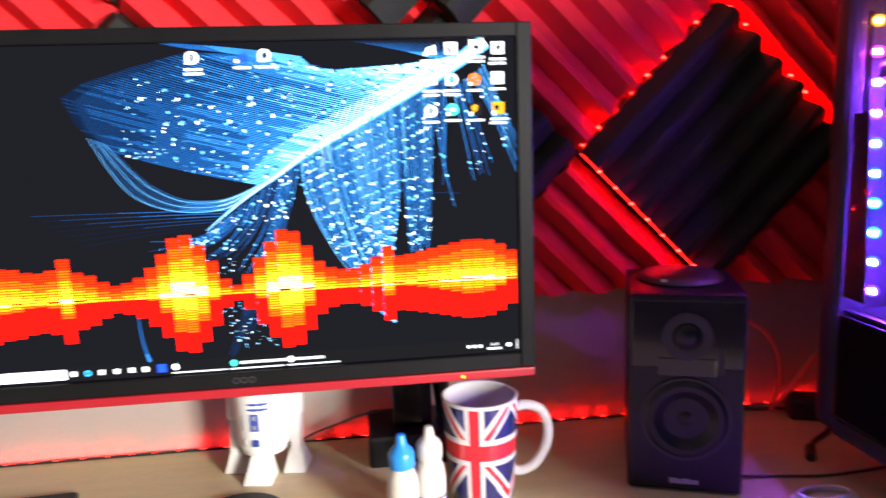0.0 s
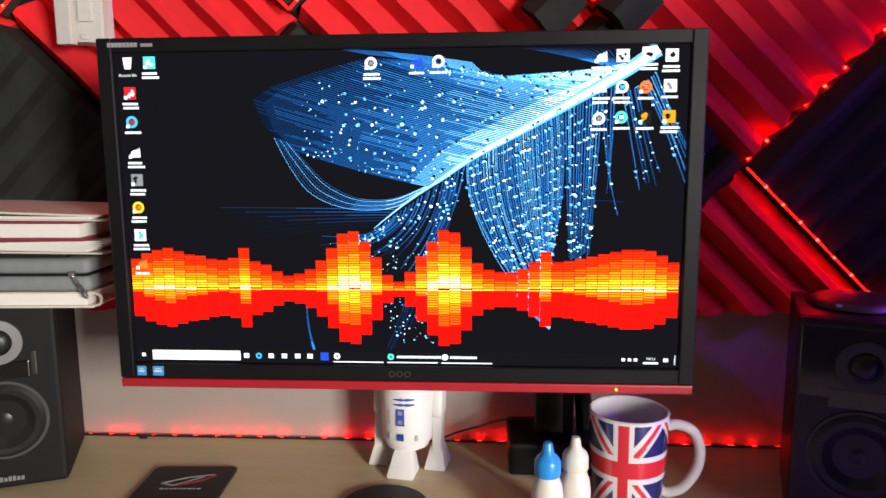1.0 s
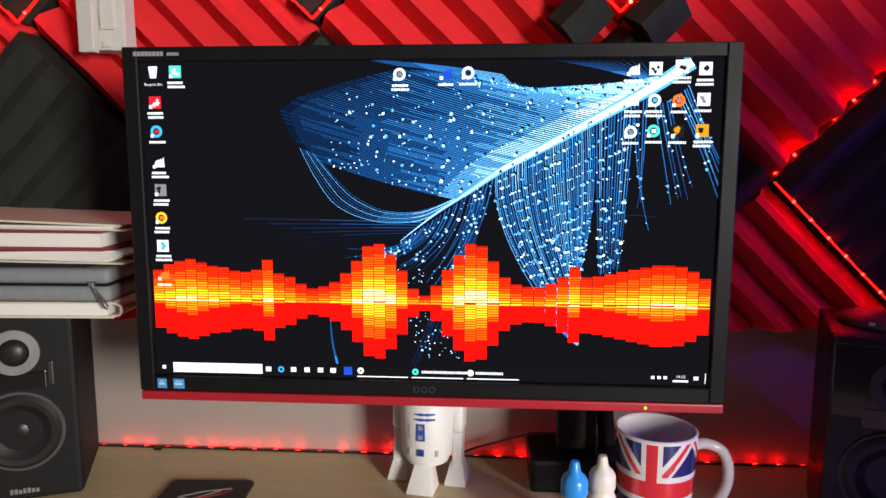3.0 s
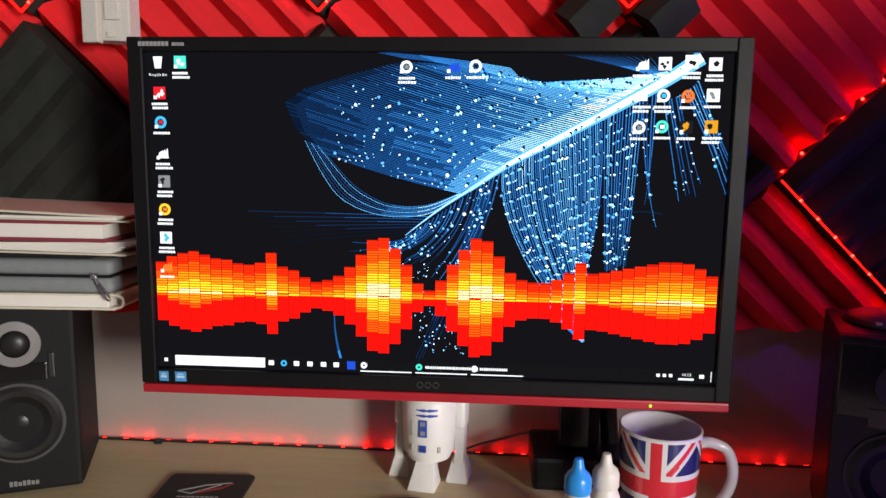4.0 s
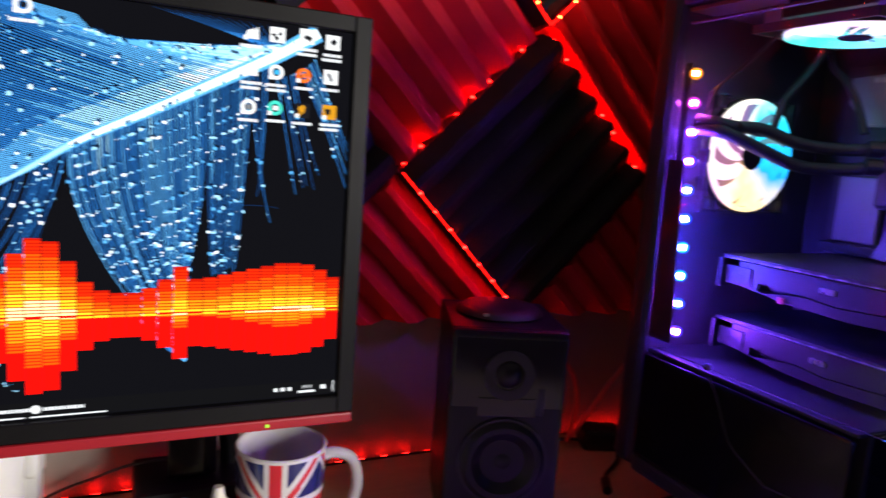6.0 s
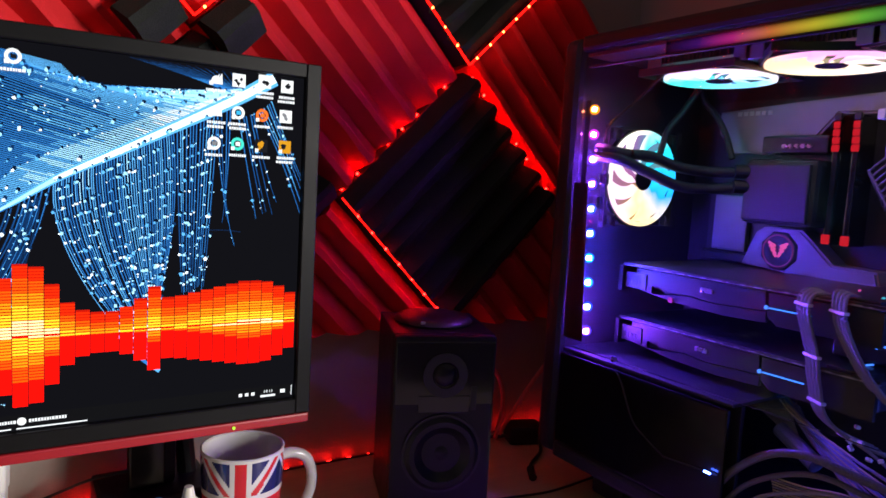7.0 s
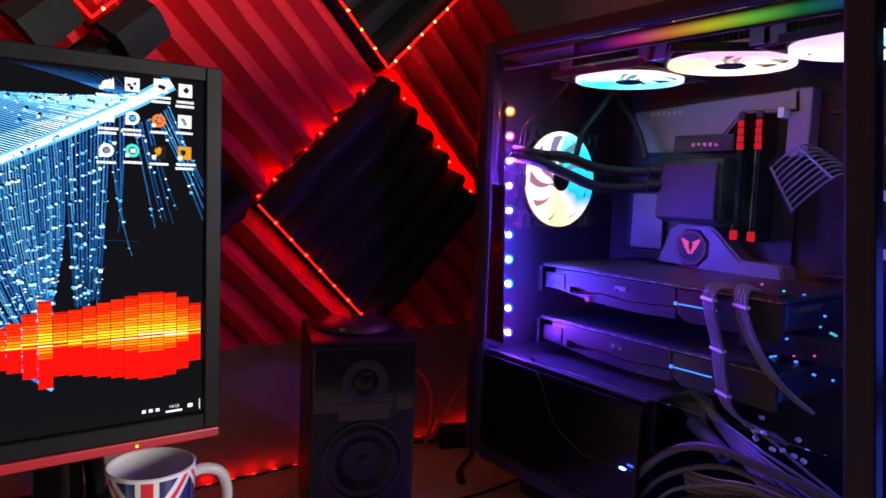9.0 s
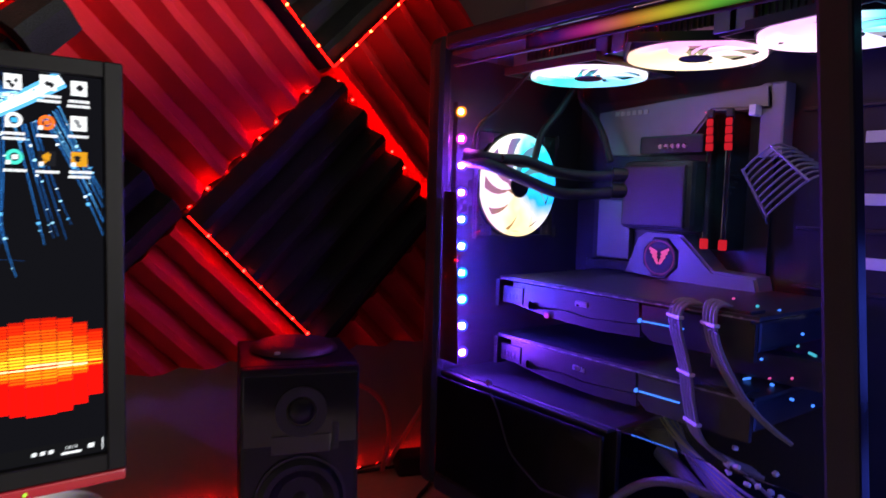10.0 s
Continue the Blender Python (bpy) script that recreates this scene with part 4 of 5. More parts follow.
def dropper(label, x, y, cap, r, h):
    t = thing("dropper_bottle", label, "bottle", pose(x, y, 0), "dropper bottles")
    part("bottle", lathe([(0, 0), (r, 0.0), (r + 0.0005, 0.002), (r + 0.0005, h - 0.03), (r - 0.001, h - 0.018), (r * 0.72, h - 0.008), (r * 0.62, h - 0.005), (0, h - 0.005)], 32), M_CREAMPL, t, smooth=True)
    part("cap", lathe([(0, h - 0.006), (0.0140, h - 0.006), (0.0147, h - 0.004), (0.0145, h + 0.009), (0.0125, h + 0.0135), (0.0068, h + 0.019), (0.0048, h + 0.029), (0.0042, h + 0.031), (0, h + 0.0315)], 28), cap, t, smooth=True)
    bm = bmesh.new()
    for i in range(5):
        lathe([(r + 0.0009, h - 0.050 - i * 0.006), (r + 0.0009, h - 0.0475 - i * 0.006)], 32, bm=bm)
    part("label_print", bm, M_BLUEPL if cap is M_CAPBLUE else M_BLACK, t, "small dark label print")
    return t


dropper("white dropper bottle with a blue nozzle cap", 0.1625, -0.012, M_CAPBLUE, 0.0172, 0.082)
dropper("white dropper bottle with a white nozzle cap", 0.1950, 0.006, M_CREAMPL, 0.0172, 0.081)

co = thing("square_coaster", "black square rubber coaster with a silver and red print", "coaster", pose(-0.296, 0.075, 0, 0, 0, 3))
bm = bmesh.new()
loop = [(sx * 0.048 + 0.008 * math.cos(a), sy * 0.053 + 0.008 * math.sin(a)) for sx, sy, a0 in ((1, 1, 0), (-1, 1, 90), (-1, -1, 180), (1, -1, 270)) for a in [radians(a0 + k * 18) for k in range(6)]]
rims = [[bm.verts.new((x * f, y * f, z_)) for x, y in loop] for f, z_ in ((0.995, 0.0), (1.0, 0.001), (1.0, 0.0032), (0.985, 0.0040))]
for lo, hi in zip(rims, rims[1:]):
    for k in range(len(loop)):
        bm.faces.new((lo[k], lo[(k + 1) % len(loop)], hi[(k + 1) % len(loop)], hi[k]))
bm.faces.new(rims[0])
bm.faces.new(rims[-1])
part("pad", bm, M_MAT, co)
bm = bmesh.new()
for (x0, y0), (x1, y1), w in (((-0.030, 0.012), (0.0, 0.028), 0.003), ((0.0, 0.028), (0.032, 0.036), 0.0025), ((-0.030, 0.012), (-0.012, 0.006), 0.003), ((-0.012, 0.006), (0.020, 0.030), 0.002)):
    L = math.hypot(x1 - x0, y1 - y0)
    box(0, L, -w / 2, w / 2, 0.0040, 0.0044, bm=bm, m=pose(x0, y0, 0, 0, 0, math.degrees(math.atan2(y1 - y0, x1 - x0))))
part("print", bm, M_PRINT, co, "silver emblem print")
bm = bmesh.new()
for (x0, y0), (x1, y1), w in (((-0.006, 0.008), (0.024, 0.022), 0.005), ((0.024, 0.022), (0.034, 0.034), 0.003)):
    L = math.hypot(x1 - x0, y1 - y0)
    box(0, L, -w / 2, w / 2, 0.0040, 0.0043, bm=bm, m=pose(x0, y0, 0, 0, 0, math.degrees(math.atan2(y1 - y0, x1 - x0))))
part("print", bm, M_PRINTRED, co, "red emblem print")
bm = bmesh.new()
for i in range(9):
    box(-0.026 + i * 0.006, -0.0215 + i * 0.006, -0.004, -0.0015, 0.0040, 0.0043, bm=bm)
part("print", bm, M_PRINT, co, "row of silver print")
rc = thing("round_coaster", "round black coaster lying on the desk", "coaster", pose(-0.028, 0.040, 0))
part("pad", lathe([(0, 0), (0.054, 0), (0.055, 0.002), (0.054, 0.005), (0.050, 0.0055), (0, 0.0045)], 48), M_MAT, rc, smooth=True)

# toy robot: one plain moulded shape
bm = bmesh.new()


def piece(b2, mi, m):
    """Joins a shape into the toy with one of its colours."""
    me = bpy.data.meshes.new("piece")
    for f in b2.faces:
        f.material_index = mi
    bmesh.ops.transform(b2, matrix=m, verts=b2.verts[:])
    b2.to_mesh(me)
    b2.free()
    bm.from_mesh(me)
    bpy.data.meshes.remove(me)


I4 = Matrix.Identity(4)
piece(lathe([(0, 0.035), (0.027, 0.035), (0.0325, 0.038), (0.0342, 0.046), (0.0375, 0.047), (0.0386, 0.051), (0.0412, 0.126), (0.0398, 0.129)], 48), 0, I4)
piece(lathe([(0.0398, 0.129), (0.0403, 0.134), (0.038, 0.147), (0.030, 0.159), (0.0157, 0.166), (0, 0.168)], 40), 0, I4)
for s in (-1, 1):
    lean = pose(s * 0.0462, 0.006, 0, -6)
    piece(box(-0.0085, 0.0085, -0.020, 0.017, 0.080, 0.126, 0.0075, seg=4), 0, lean)
    piece(box(-0.0075, 0.0070, -0.013, 0.012, 0.026, 0.09, 0.003), 0, lean)
    foot_ = box(-0.0165, 0.0165, -0.026, 0.024, 0.0, 0.034, 0.003)
    for v in foot_.verts:
        if v.co.z > 0.02:
            v.co.x *= 0.6
            v.co.y *= 0.5
    piece(foot_, 0, pose(s * 0.0445, 0.014, 0))
    piece(box(-0.001, 0.001, -0.006, 0.006, 0.054, 0.072, 0.0005), 1, lean @ pose(s * 0.0058, 0, 0))
    piece(box(-0.001, 0.001, -0.006, 0.006, 0.090, 0.104, 0.0005), 1, lean @ pose(s * 0.0068, 0, 0))
foot_ = box(-0.0205, 0.0205, -0.024, 0.018, 0.0, 0.042, 0.003)
for v in foot_.verts:
    if v.co.z > 0.02:
        v.co.x *= 0.62
        v.co.y = v.co.y * 0.5 + 0.010
piece(foot_, 0, pose(0.0, -0.026, 0))


def mark(x, z, w, h, mi=1, deep=0.0009):
    """A raised patch on the round body."""
    a = x / 0.0401
    piece(box(-w / 2, w / 2, -0.0012, deep, -h / 2, h / 2, 0.0003, seg=1), mi, pose(0.0401 * math.sin(a), -0.0401 * math.cos(a), z, 0, 0, math.degrees(a)))


for k in range(7):
    w_ = (0.0020, 0.0034, 0.0044, 0.0030, 0.0044, 0.0036, 0.0028)[k]
    mark(-0.008 + k * 0.0045, 0.1205, 0.0048, w_)
    mark(-0.008 + k * 0.0045, 0.1125, 0.0048, w_)
mark(0.0, 0.093, 0.0125, 0.026)
mark(0.0, 0.100, 0.0075, 0.007, 2, 0.0)
mark(0.0, 0.086, 0.0075, 0.007, 2, 0.0)
mark(0.0, 0.062, 0.0100, 0.0105)
mark(0.0, 0.062, 0.006, 0.006, 2, 0.0)
mark(0.024, 0.060, 0.0048, 0.0085, 2)
mark(-0.018, 0.062, 0.003, 0.009, 2)
for k in range(7):
    mark(-0.0175, 0.082 + k * 0.0034, 0.003, 0.0014, 2)
toy = part("toy_robot", bm, [M_WHITEPL, M_BLUEPL, M_PRINT], smooth=True)
toy.matrix_world = pose(-0.012, 0.160, 0, 0, 0, -9) @ Matrix.Scale(0.89, 4)
tagged(toy, "white domed toy robot with blue panels on three feet", "toy")

# adapter and leads beside the computer
ad = thing("power_adapter", "small black plug-in power adapter with leads", "adapter", pose(0.785, 0.185, 0, 0, 0, -20))
part("body", box(-0.03, 0.03, -0.022, 0.022, 0.0, 0.032, 0.006), M_BLACK, ad)
part("lead", tube([(0.02, -0.02, 0.012), (0.01, -0.06, 0.006), (-0.02, -0.10, 0.003), (-0.03, -0.13, 0.003)], 0.0028, 8), M_BLACKCABLE, ad)
part("plug", tube([(-0.03, -0.125, 0.006), (-0.037, -0.155, 0.006)], 0.0062, 10), M_BLACK, ad)
part("lead", tube([(-0.03, 0.0, 0.01), (-0.07, 0.01, 0.004), (-0.12, 0.005, 0.003)], 0.0028, 8), M_BLACKCABLE, ad)
c1 = thing("cable", "red speaker lead looping behind the loudspeaker", "cable")
part("lead", tube([(0.681, 0.19, 0.156), (0.71, 0.19, 0.138), (0.729, 0.19, 0.115), (0.739, 0.19, 0.084), (0.738, 0.19, 0.049), (0.728, 0.19, 0.011)], 0.0038, 8), M_REDCABLE, c1)
c2 = thing("cable", "red lead hanging down the wall to the desk", "cable")
part("lead", tube([(0.857, 0.2, 0.145), (0.828, 0.2, 0.116), (0.799, 0.2, 0.084), (0.771, 0.2, 0.048), (0.744, 0.2, 0.013)], 0.0036, 8), M_REDCABLE, c2)
c3 = thing("cable", "thin dark lead lying across the desk", "cable")
part("lead", tube([(0.57, 0.03, 0.003), (0.63, 0.02, 0.003), (0.70, 0.01, 0.003), (0.8, 0.02, 0.003)], 0.0018, 6), M_BLACKCABLE, c3)
coil = thing("cable_coil", "small coil of thin white cable on the desk", "cable")
for i in range(3):
    r_ = 0.030 - 0.003 * i
    part("turn", tube([(0.655 + r_ * math.cos(a) * 1.3, -0.035 + 0.6 * r_ * math.sin(a), 0.0022 + 0.003 * i) for a in [2 * math.pi * k / 12 for k in range(13)]], 0.0018, 6, n=3), M_WHITEPL, coil)

# ---- computer ----
case = thing("computer_case", "tall black computer case with a glass side and coloured lights inside", "computer case")
part("rear_panel", box(0.688, 0.965, 0.006, 0.045, 0.060, 0.640, 0.018, seg=4), M_CASE, case)
part("top_panel", box(0.688, 0.965, -0.53, 0.007, 0.618, 0.640, 0.006), M_CASE, case)
part("top_liner", box(0.70, 0.955, -0.52, 0.006, 0.6135, 0.6175), M_LINER, case)
part("bottom_panel", box(0.688, 0.965, -0.53, 0.007, 0.060, 0.082, 0.006), M_CASE, case)
part("front_panel", box(0.688, 0.965, -0.56, -0.531, 0.060, 0.640, 0.010), M_CASE, case)
part("board_tray", box(0.944, 0.962, -0.53, 0.006, 0.082, 0.6135), M_CASE, case)
bm = box(0.6885, 0.6915, -0.436, -0.004, 0.2225, 0.616)
for v in bm.verts:
    if v.co.y < -0.4:
        v.co.y -= (0.57 - v.co.z) * 0.085
part("side_glass", bm, M_GLASS, case, "clear glass side panel").visible_shadow = False
bm = box(0.686, 0.704, -0.462, -0.437, 0.083, 0.617, 0.003)
for v in bm.verts:
    v.co.y -= (0.57 - v.co.z) * 0.085
part("side_post", bm, M_CASE, case)
part("glass_rail", box(0.692, 0.698, -0.43, -0.006, 0.597, 0.600, 0.001), M_CARD, case)
# emissive band that imitates coloured light reflected at the roof edge
part("upper_glow", box(0.6940, 0.6955, -0.44, -0.13, 0.599, 0.6140), G_ROOF, case, "soft coloured glow put in along the roof edge")
part("upper_rail", box(0.692, 0.699, -0.43, -0.006, 0.627, 0.632, 0.001), M_CASE, case)
part("shroud", box(0.695, 0.944, -0.262, 0.005, 0.2125, 0.2165, 0.001), M_CARD, case, "dark steel power supply shroud")
part("shroud_side", box(0.712, 0.718, -0.262, 0.005, 0.083, 0.2125, 0.001), M_CASE, case)
part("lower_side", box(0.688, 0.694, -0.262, 0.005, 0.083, 0.2110, 0.003), M_SMOKE, case, "smoked glass lower side")
part("lower_side", box(0.688, 0.694, -0.437, -0.2455, 0.083, 0.108, 0.003), M_CASE, case)
part("screw", disc(0.004, 0, 0.004, 12, m=pose(0.6935, -0.092, 0.2235, 0, -90)), M_STEEL, case)
part("skirt", tube([(0.6875, -0.099, 0.214), (0.6875, -0.113, 0.196), (0.6875, -0.134, 0.158), (0.6875, -0.159, 0.142), (0.6875, -0.185, 0.131)], 0.0010, 8), M_CARD, case)
bm = box(0, 0.072, -0.0008, 0.0008, -0.0008, 0.0008, m=Matrix.Translation((0.6875, -0.185, 0.131)) @ pose(0, 0, 0, 0, 0, -90) @ pose(0, 0, 0, 0, -5))
part("base_lip", bm, M_CARD, case, "thin lip along the base")
for x in (0.755, 0.895):
    for y in (-0.04, -0.49):
        part("foot", box(x, x + 0.04, y - 0.03, y + 0.03, 0.0, 0.062, 0.006), M_MAT, case)
part("under_light", box(0.6805, 0.6820, -0.252, -0.244, 0.1375, 0.1395, 0.0005), G_UNDER, case, "small blue light in the base")
for z in (0.512, 0.448, 0.382):
    part("cover_plate", box(0.9405, 0.9435, -0.415, -0.378, z - 0.006, z + 0.006, 0.001), M_WHITEPL, case, "pale cover plate")
for z in (0.545, 0.48, 0.415, 0.35):
    part("tray_rib", box(0.938, 0.9435, -0.50, -0.315, z - 0.002, z + 0.002, 0.001), M_CARD, case)

# motherboard
mb = thing("motherboard", "black motherboard with grey metal armour plates", "motherboard")
part("board", box(0.9385, 0.9415, -0.285, -0.03, 0.255, 0.575), M_PCB, mb)
bm = bmesh.new()
pts = [(-0.052, 0.558), (-0.172, 0.566), (-0.290, 0.572), (-0.292, 0.545), (-0.222, 0.548), (-0.198, 0.520), (-0.135, 0.498), (-0.078, 0.500), (-0.052, 0.528)]
vs = [bm.verts.new((0.912, y, z)) for y, z in pts]
ex = bmesh.ops.extrude_face_region(bm, geom=[bm.faces.new(vs)])
bmesh.ops.translate(bm, vec=(0.026, 0, 0), verts=[v for v in ex["geom"] if isinstance(v, bmesh.types.BMVert)])
bmesh.ops.bevel(bm, geom=[e for e in bm.edges if all(abs(v.co.x - 0.912) < 1e-4 for v in e.verts)], offset=0.003, segments=2, affect="EDGES")
plate = part("port_cover", bm, M_ARMOUR, mb, "grey slanted metal cover")
bm = bmesh.new()
for i in range(6):
    box(0.9105, 0.913, -0.088 - i * 0.009, -0.082 - i * 0.009, 0.551, 0.5565, bm=bm)
part("print", bm, M_PRINT, plate)
part("heat_sink", box(0.908, 0.9385, -0.215, -0.125, 0.499, 0.522, 0.003), M_BLACK, mb)
bm = bmesh.new()
for i in range(5):
    disc(0.0028, 0, 0.003, 12, bm=bm, m=pose(0.9075, -0.158 - i * 0.0085, 0.508, 0, -90))
part("capacitors", bm, M_STEEL, mb)
bm = bmesh.new()
vs = [bm.verts.new((0.905, y, z)) for y, z in ((-0.112, 0.347), (-0.130, 0.392), (-0.142, 0.400), (-0.194, 0.400), (-0.208, 0.388), (-0.238, 0.360), (-0.290, 0.358), (-0.295, 0.340), (-0.285, 0.334))]
ex = bmesh.ops.extrude_face_region(bm, geom=[bm.faces.new(vs)])
bmesh.ops.translate(bm, vec=(0.033, 0, 0), verts=[v for v in ex["geom"] if isinstance(v, bmesh.types.BMVert)])
bmesh.ops.bevel(bm, geom=[e for e in bm.edges if all(abs(v.co.x - 0.905) < 1e-4 for v in e.verts)], offset=0.003, segments=2, affect="EDGES")
hs = part("chipset_cover", bm, M_ARMOUR, mb, "grey faceted chipset cover")
part("emblem_plate", lathe([(0, 0), (0.027, 0), (0.025, 0.003), (0, 0.003)], 8, m=pose(0.905, -0.167, 0.370, 0, -90, 0) @ pose(0, 0, 0, 0, 0, 22.5)), M_CARD, hs, "dark octagonal plate")
part("emblem_ring", ring(0.0205, 0.0214, 0, 0.0006, 32, m=pose(0.9019, -0.167, 0.370, 0, -90, 0)), G_PLATE, hs, "faint pink ring")
bm = bmesh.new()
for sgn in (-1, 1):
    for (a, b), (c_, d) in (((0.003, 0.006), (0.014, 0.011)), ((0.003, 0.001), (0.012, 0.007)), ((0.002, -0.004), (0.009, 0.002)), ((0.001, -0.008), (0.005, -0.003))):
        L = math.hypot(c_ - a, d - b)
        box(0, L, -0.0004, 0.0004, -0.0018, 0.0018, bm=bm, m=Matrix.Translation((0.9012, -0.167, 0.370)) @ Matrix.Rotation(radians(-90), 4, "Z") @ Matrix.Diagonal((sgn, 1, 1, 1)) @ Matrix.Translation((a, 0, b)) @ Matrix.Rotation(-math.atan2(d - b, c_ - a), 4, "Y"))
part("emblem", bm, G_PINK, hs, "pink glowing winged emblem")
bm = bmesh.new()
for i in range(6):
    box(0.903, 0.9045, -0.144 - i * 0.009, -0.138 - i * 0.009, 0.4035, 0.4085, bm=bm)
part("pin_row", bm, M_PRINT, mb)
part("corner_plate", box(0.915, 0.9385, -0.306, -0.278, 0.492, 0.574, 0.003), M_ARMOUR, mb)
part("slot_clip", box(0.902, 0.93, -0.280, -0.272, 0.538, 0.550, 0.001), M_WHITEPL, mb)
part("slot_cover", box(0.925, 0.9385, -0.11, -0.03, 0.345, 0.357, 0.002), M_CARD, mb)
part("slot_cover", box(0.929, 0.9385, -0.10, -0.045, 0.36, 0.44, 0.002), M_ARMOUR, mb)

pump = thing("cooler_pump", "black liquid cooler pump with braided hoses", "cooler")
part("block", box(0.885, 0.938, -0.218, -0.118, 0.404, 0.490, 0.008), M_BLACK, pump)
part("cap", box(0.880, 0.8855, -0.212, -0.122, 0.408, 0.484, 0.003), M_BLACK, pump)
part("hose", tube([(0.885, -0.125, 0.472), (0.86, -0.085, 0.470), (0.82, -0.062, 0.474), (0.775, -0.05, 0.486), (0.735, -0.046, 0.486), (0.712, -0.04, 0.489), (0.706, -0.02, 0.492)], 0.0072, 12), M_TUBE, pump, smooth=True)
part("hose", tube([(0.885, -0.125, 0.452), (0.86, -0.085, 0.447), (0.82, -0.066, 0.448), (0.775, -0.055, 0.462), (0.728, -0.05, 0.476), (0.710, -0.044, 0.480), (0.706, -0.02, 0.482)], 0.0072, 12), M_TUBE, pump, smooth=True)
part("sensor_lead", tube([(0.708, -0.03, 0.50), (0.712, -0.036, 0.525), (0.73, -0.06, 0.555), (0.755, -0.09, 0.60)], 0.0022, 8), M_BLACKCABLE, pump)
part("hose", tube([(0.735, -0.052, 0.487), (0.775, -0.047, 0.482), (0.797, -0.044, 0.486), (0.806, -0.042, 0.502), (0.815, -0.042, 0.525), (0.838, -0.046, 0.552), (0.862, -0.05, 0.585)], 0.0046, 12), M_TUBE, pump, "braided hose bending up to the radiator", smooth=True)
part("hose", tube([(0.895, -0.032, 0.588), (0.893, -0.040, 0.570), (0.892, -0.060, 0.552), (0.892, -0.078, 0.525), (0.890, -0.094, 0.490)], 0.0042, 12), M_TUBE, pump, "dark hose down to the pump", smooth=True)
for k, z in enumerate((0.472, 0.452)):
    part("fitting", disc(0.0095, 0, 0.022, 16, m=pose(0.872, -0.112, z, 0, 90, -40)), M_BLACK, pump, "black hose fitting")


def ram(y):
    t = thing("memory_stick", "black memory stick with red lit ends", "memory", group="memory sticks")
    part("heat_spreader", box(0.898, 0.9385, y - 0.0035, y + 0.0035, 0.385, 0.545, 0.0015), M_GLOSSBLACK, t)
    part("end_cap", box(0.8955, 0.90, y - 0.0042, y + 0.0042, 0.538, 0.547, 0.0015), M_CARD, t)
    for q in range(4):
        part("light_bar", box(0.8955, 0.9, y - 0.0040 + 0.0004 * q, y + 0.0040, 0.5000 + q * 0.0094, 0.5084 + q * 0.0094, 0.0012), G_RAM, t, "red light bar")
    part("light_bar", box(0.8955, 0.9, y - 0.0044, y + 0.0044, 0.386, 0.398, 0.001), G_RAM, t, "red light bar")


ram(-0.2295)
ram(-0.2530)


def fan(label, m, light, dim, blades=9, clear=False):
    t = thing("case_fan", label, "fan", m, "case fans")
    R0 = 0.0665
    if clear:
        for sx in (-1, 1):
            for sy in (-1, 1):
                part("corner", box(-0.009, 0.009, -0.009, 0.009, -0.004, 0.012, 0.003, m=pose(sx * 0.060, sy * 0.060, 0)), M_CLEAR, t, "clear plastic corner")
    bm = bmesh.new()
    for a in ((-0.07, -0.0665, -0.07, 0.07), (0.0665, 0.07, -0.07, 0.07), (-0.0665, 0.0665, -0.07, -0.0665), (-0.0665, 0.0665, 0.0665, 0.07)):
        box(a[0], a[1], a[2], a[3], 0.003, 0.012, bm=bm)
    ring(R0, 0.0695, 0.004, 0.012, 48, bm=bm)
    part("frame", bm, M_BLACK, t)
    part("light_ring", ring(0.0615, 0.0672, 0.0, 0.006, 56), light, t, "glowing ring")
    part("diffuser", ring(0.008, 0.0618, 0.0085, 0.0095, 48), dim, t, "milky glowing diffuser")
    part("hub", lathe([(0, -0.0012), (0.0150, -0.0012), (0.0165, -0.0002), (0.0165, 0.0004), (0, 0.0004)], 32), M_BLACK, t)
    for k in range(blades):
        bm = bmesh.new()
        rows = []
        for i in range(7):
            r = 0.0155 + (0.061 - 0.0155) * i / 6
            a0 = 2 * math.pi * k / blades + 0.55 * (i / 6) ** 1.3
            rows.append([bm.verts.new((r * math.cos(a0 + w), r * math.sin(a0 + w), 0.0005 + zz)) for w, zz in ((0.0, 0.0), (0.24, 0.003), (0.50, 0.007))])
        for p, q in zip(rows, rows[1:]):
            for j in range(2):
                bm.faces.new((p[j], p[j + 1], q[j + 1], q[j]))
        ex = bmesh.ops.extrude_face_region(bm, geom=bm.faces[:])
        bmesh.ops.translate(bm, vec=(0, 0, 0.0016), verts=[v for v in ex["geom"] if isinstance(v, bmesh.types.BMVert)])
        part("blade", bm, light, t, "milky blade lit from the hub" if k == 0 else "", smooth=True)
    for k in range(3):
        a = math.radians(35 + 120 * k)
        part("strut", box(0.018, 0.067, -0.002, 0.002, 0.010, 0.012, m=pose(0, 0, 0, 0, 0, math.degrees(a))), M_BLACK, t)
    return t


fan("case fan glowing mint and lilac under the roof", pose(0.80, -0.128, 0.582, 0, 0, 0), G_FAN[0], G_DIM[0])
fan("case fan glowing pink and peach under the roof", pose(0.80, -0.268, 0.586, 0, 0, 40), G_FAN[1], G_DIM[1])
fan("case fan glowing lilac and cyan under the roof", pose(0.80, -0.408, 0.586, 0, 0, 80), G_FAN[2], G_DIM[2])
fan("rear case fan glowing warm white behind the hoses", pose(0.797, -0.022, 0.456, -90), G_FAN[3], G_DIM[3], clear=True)

for z in (0.175, 0.345):
    fan("front case fan glowing blue behind the post", pose(0.82, -0.517, z, 90), G_FRONT, G_FRONT)

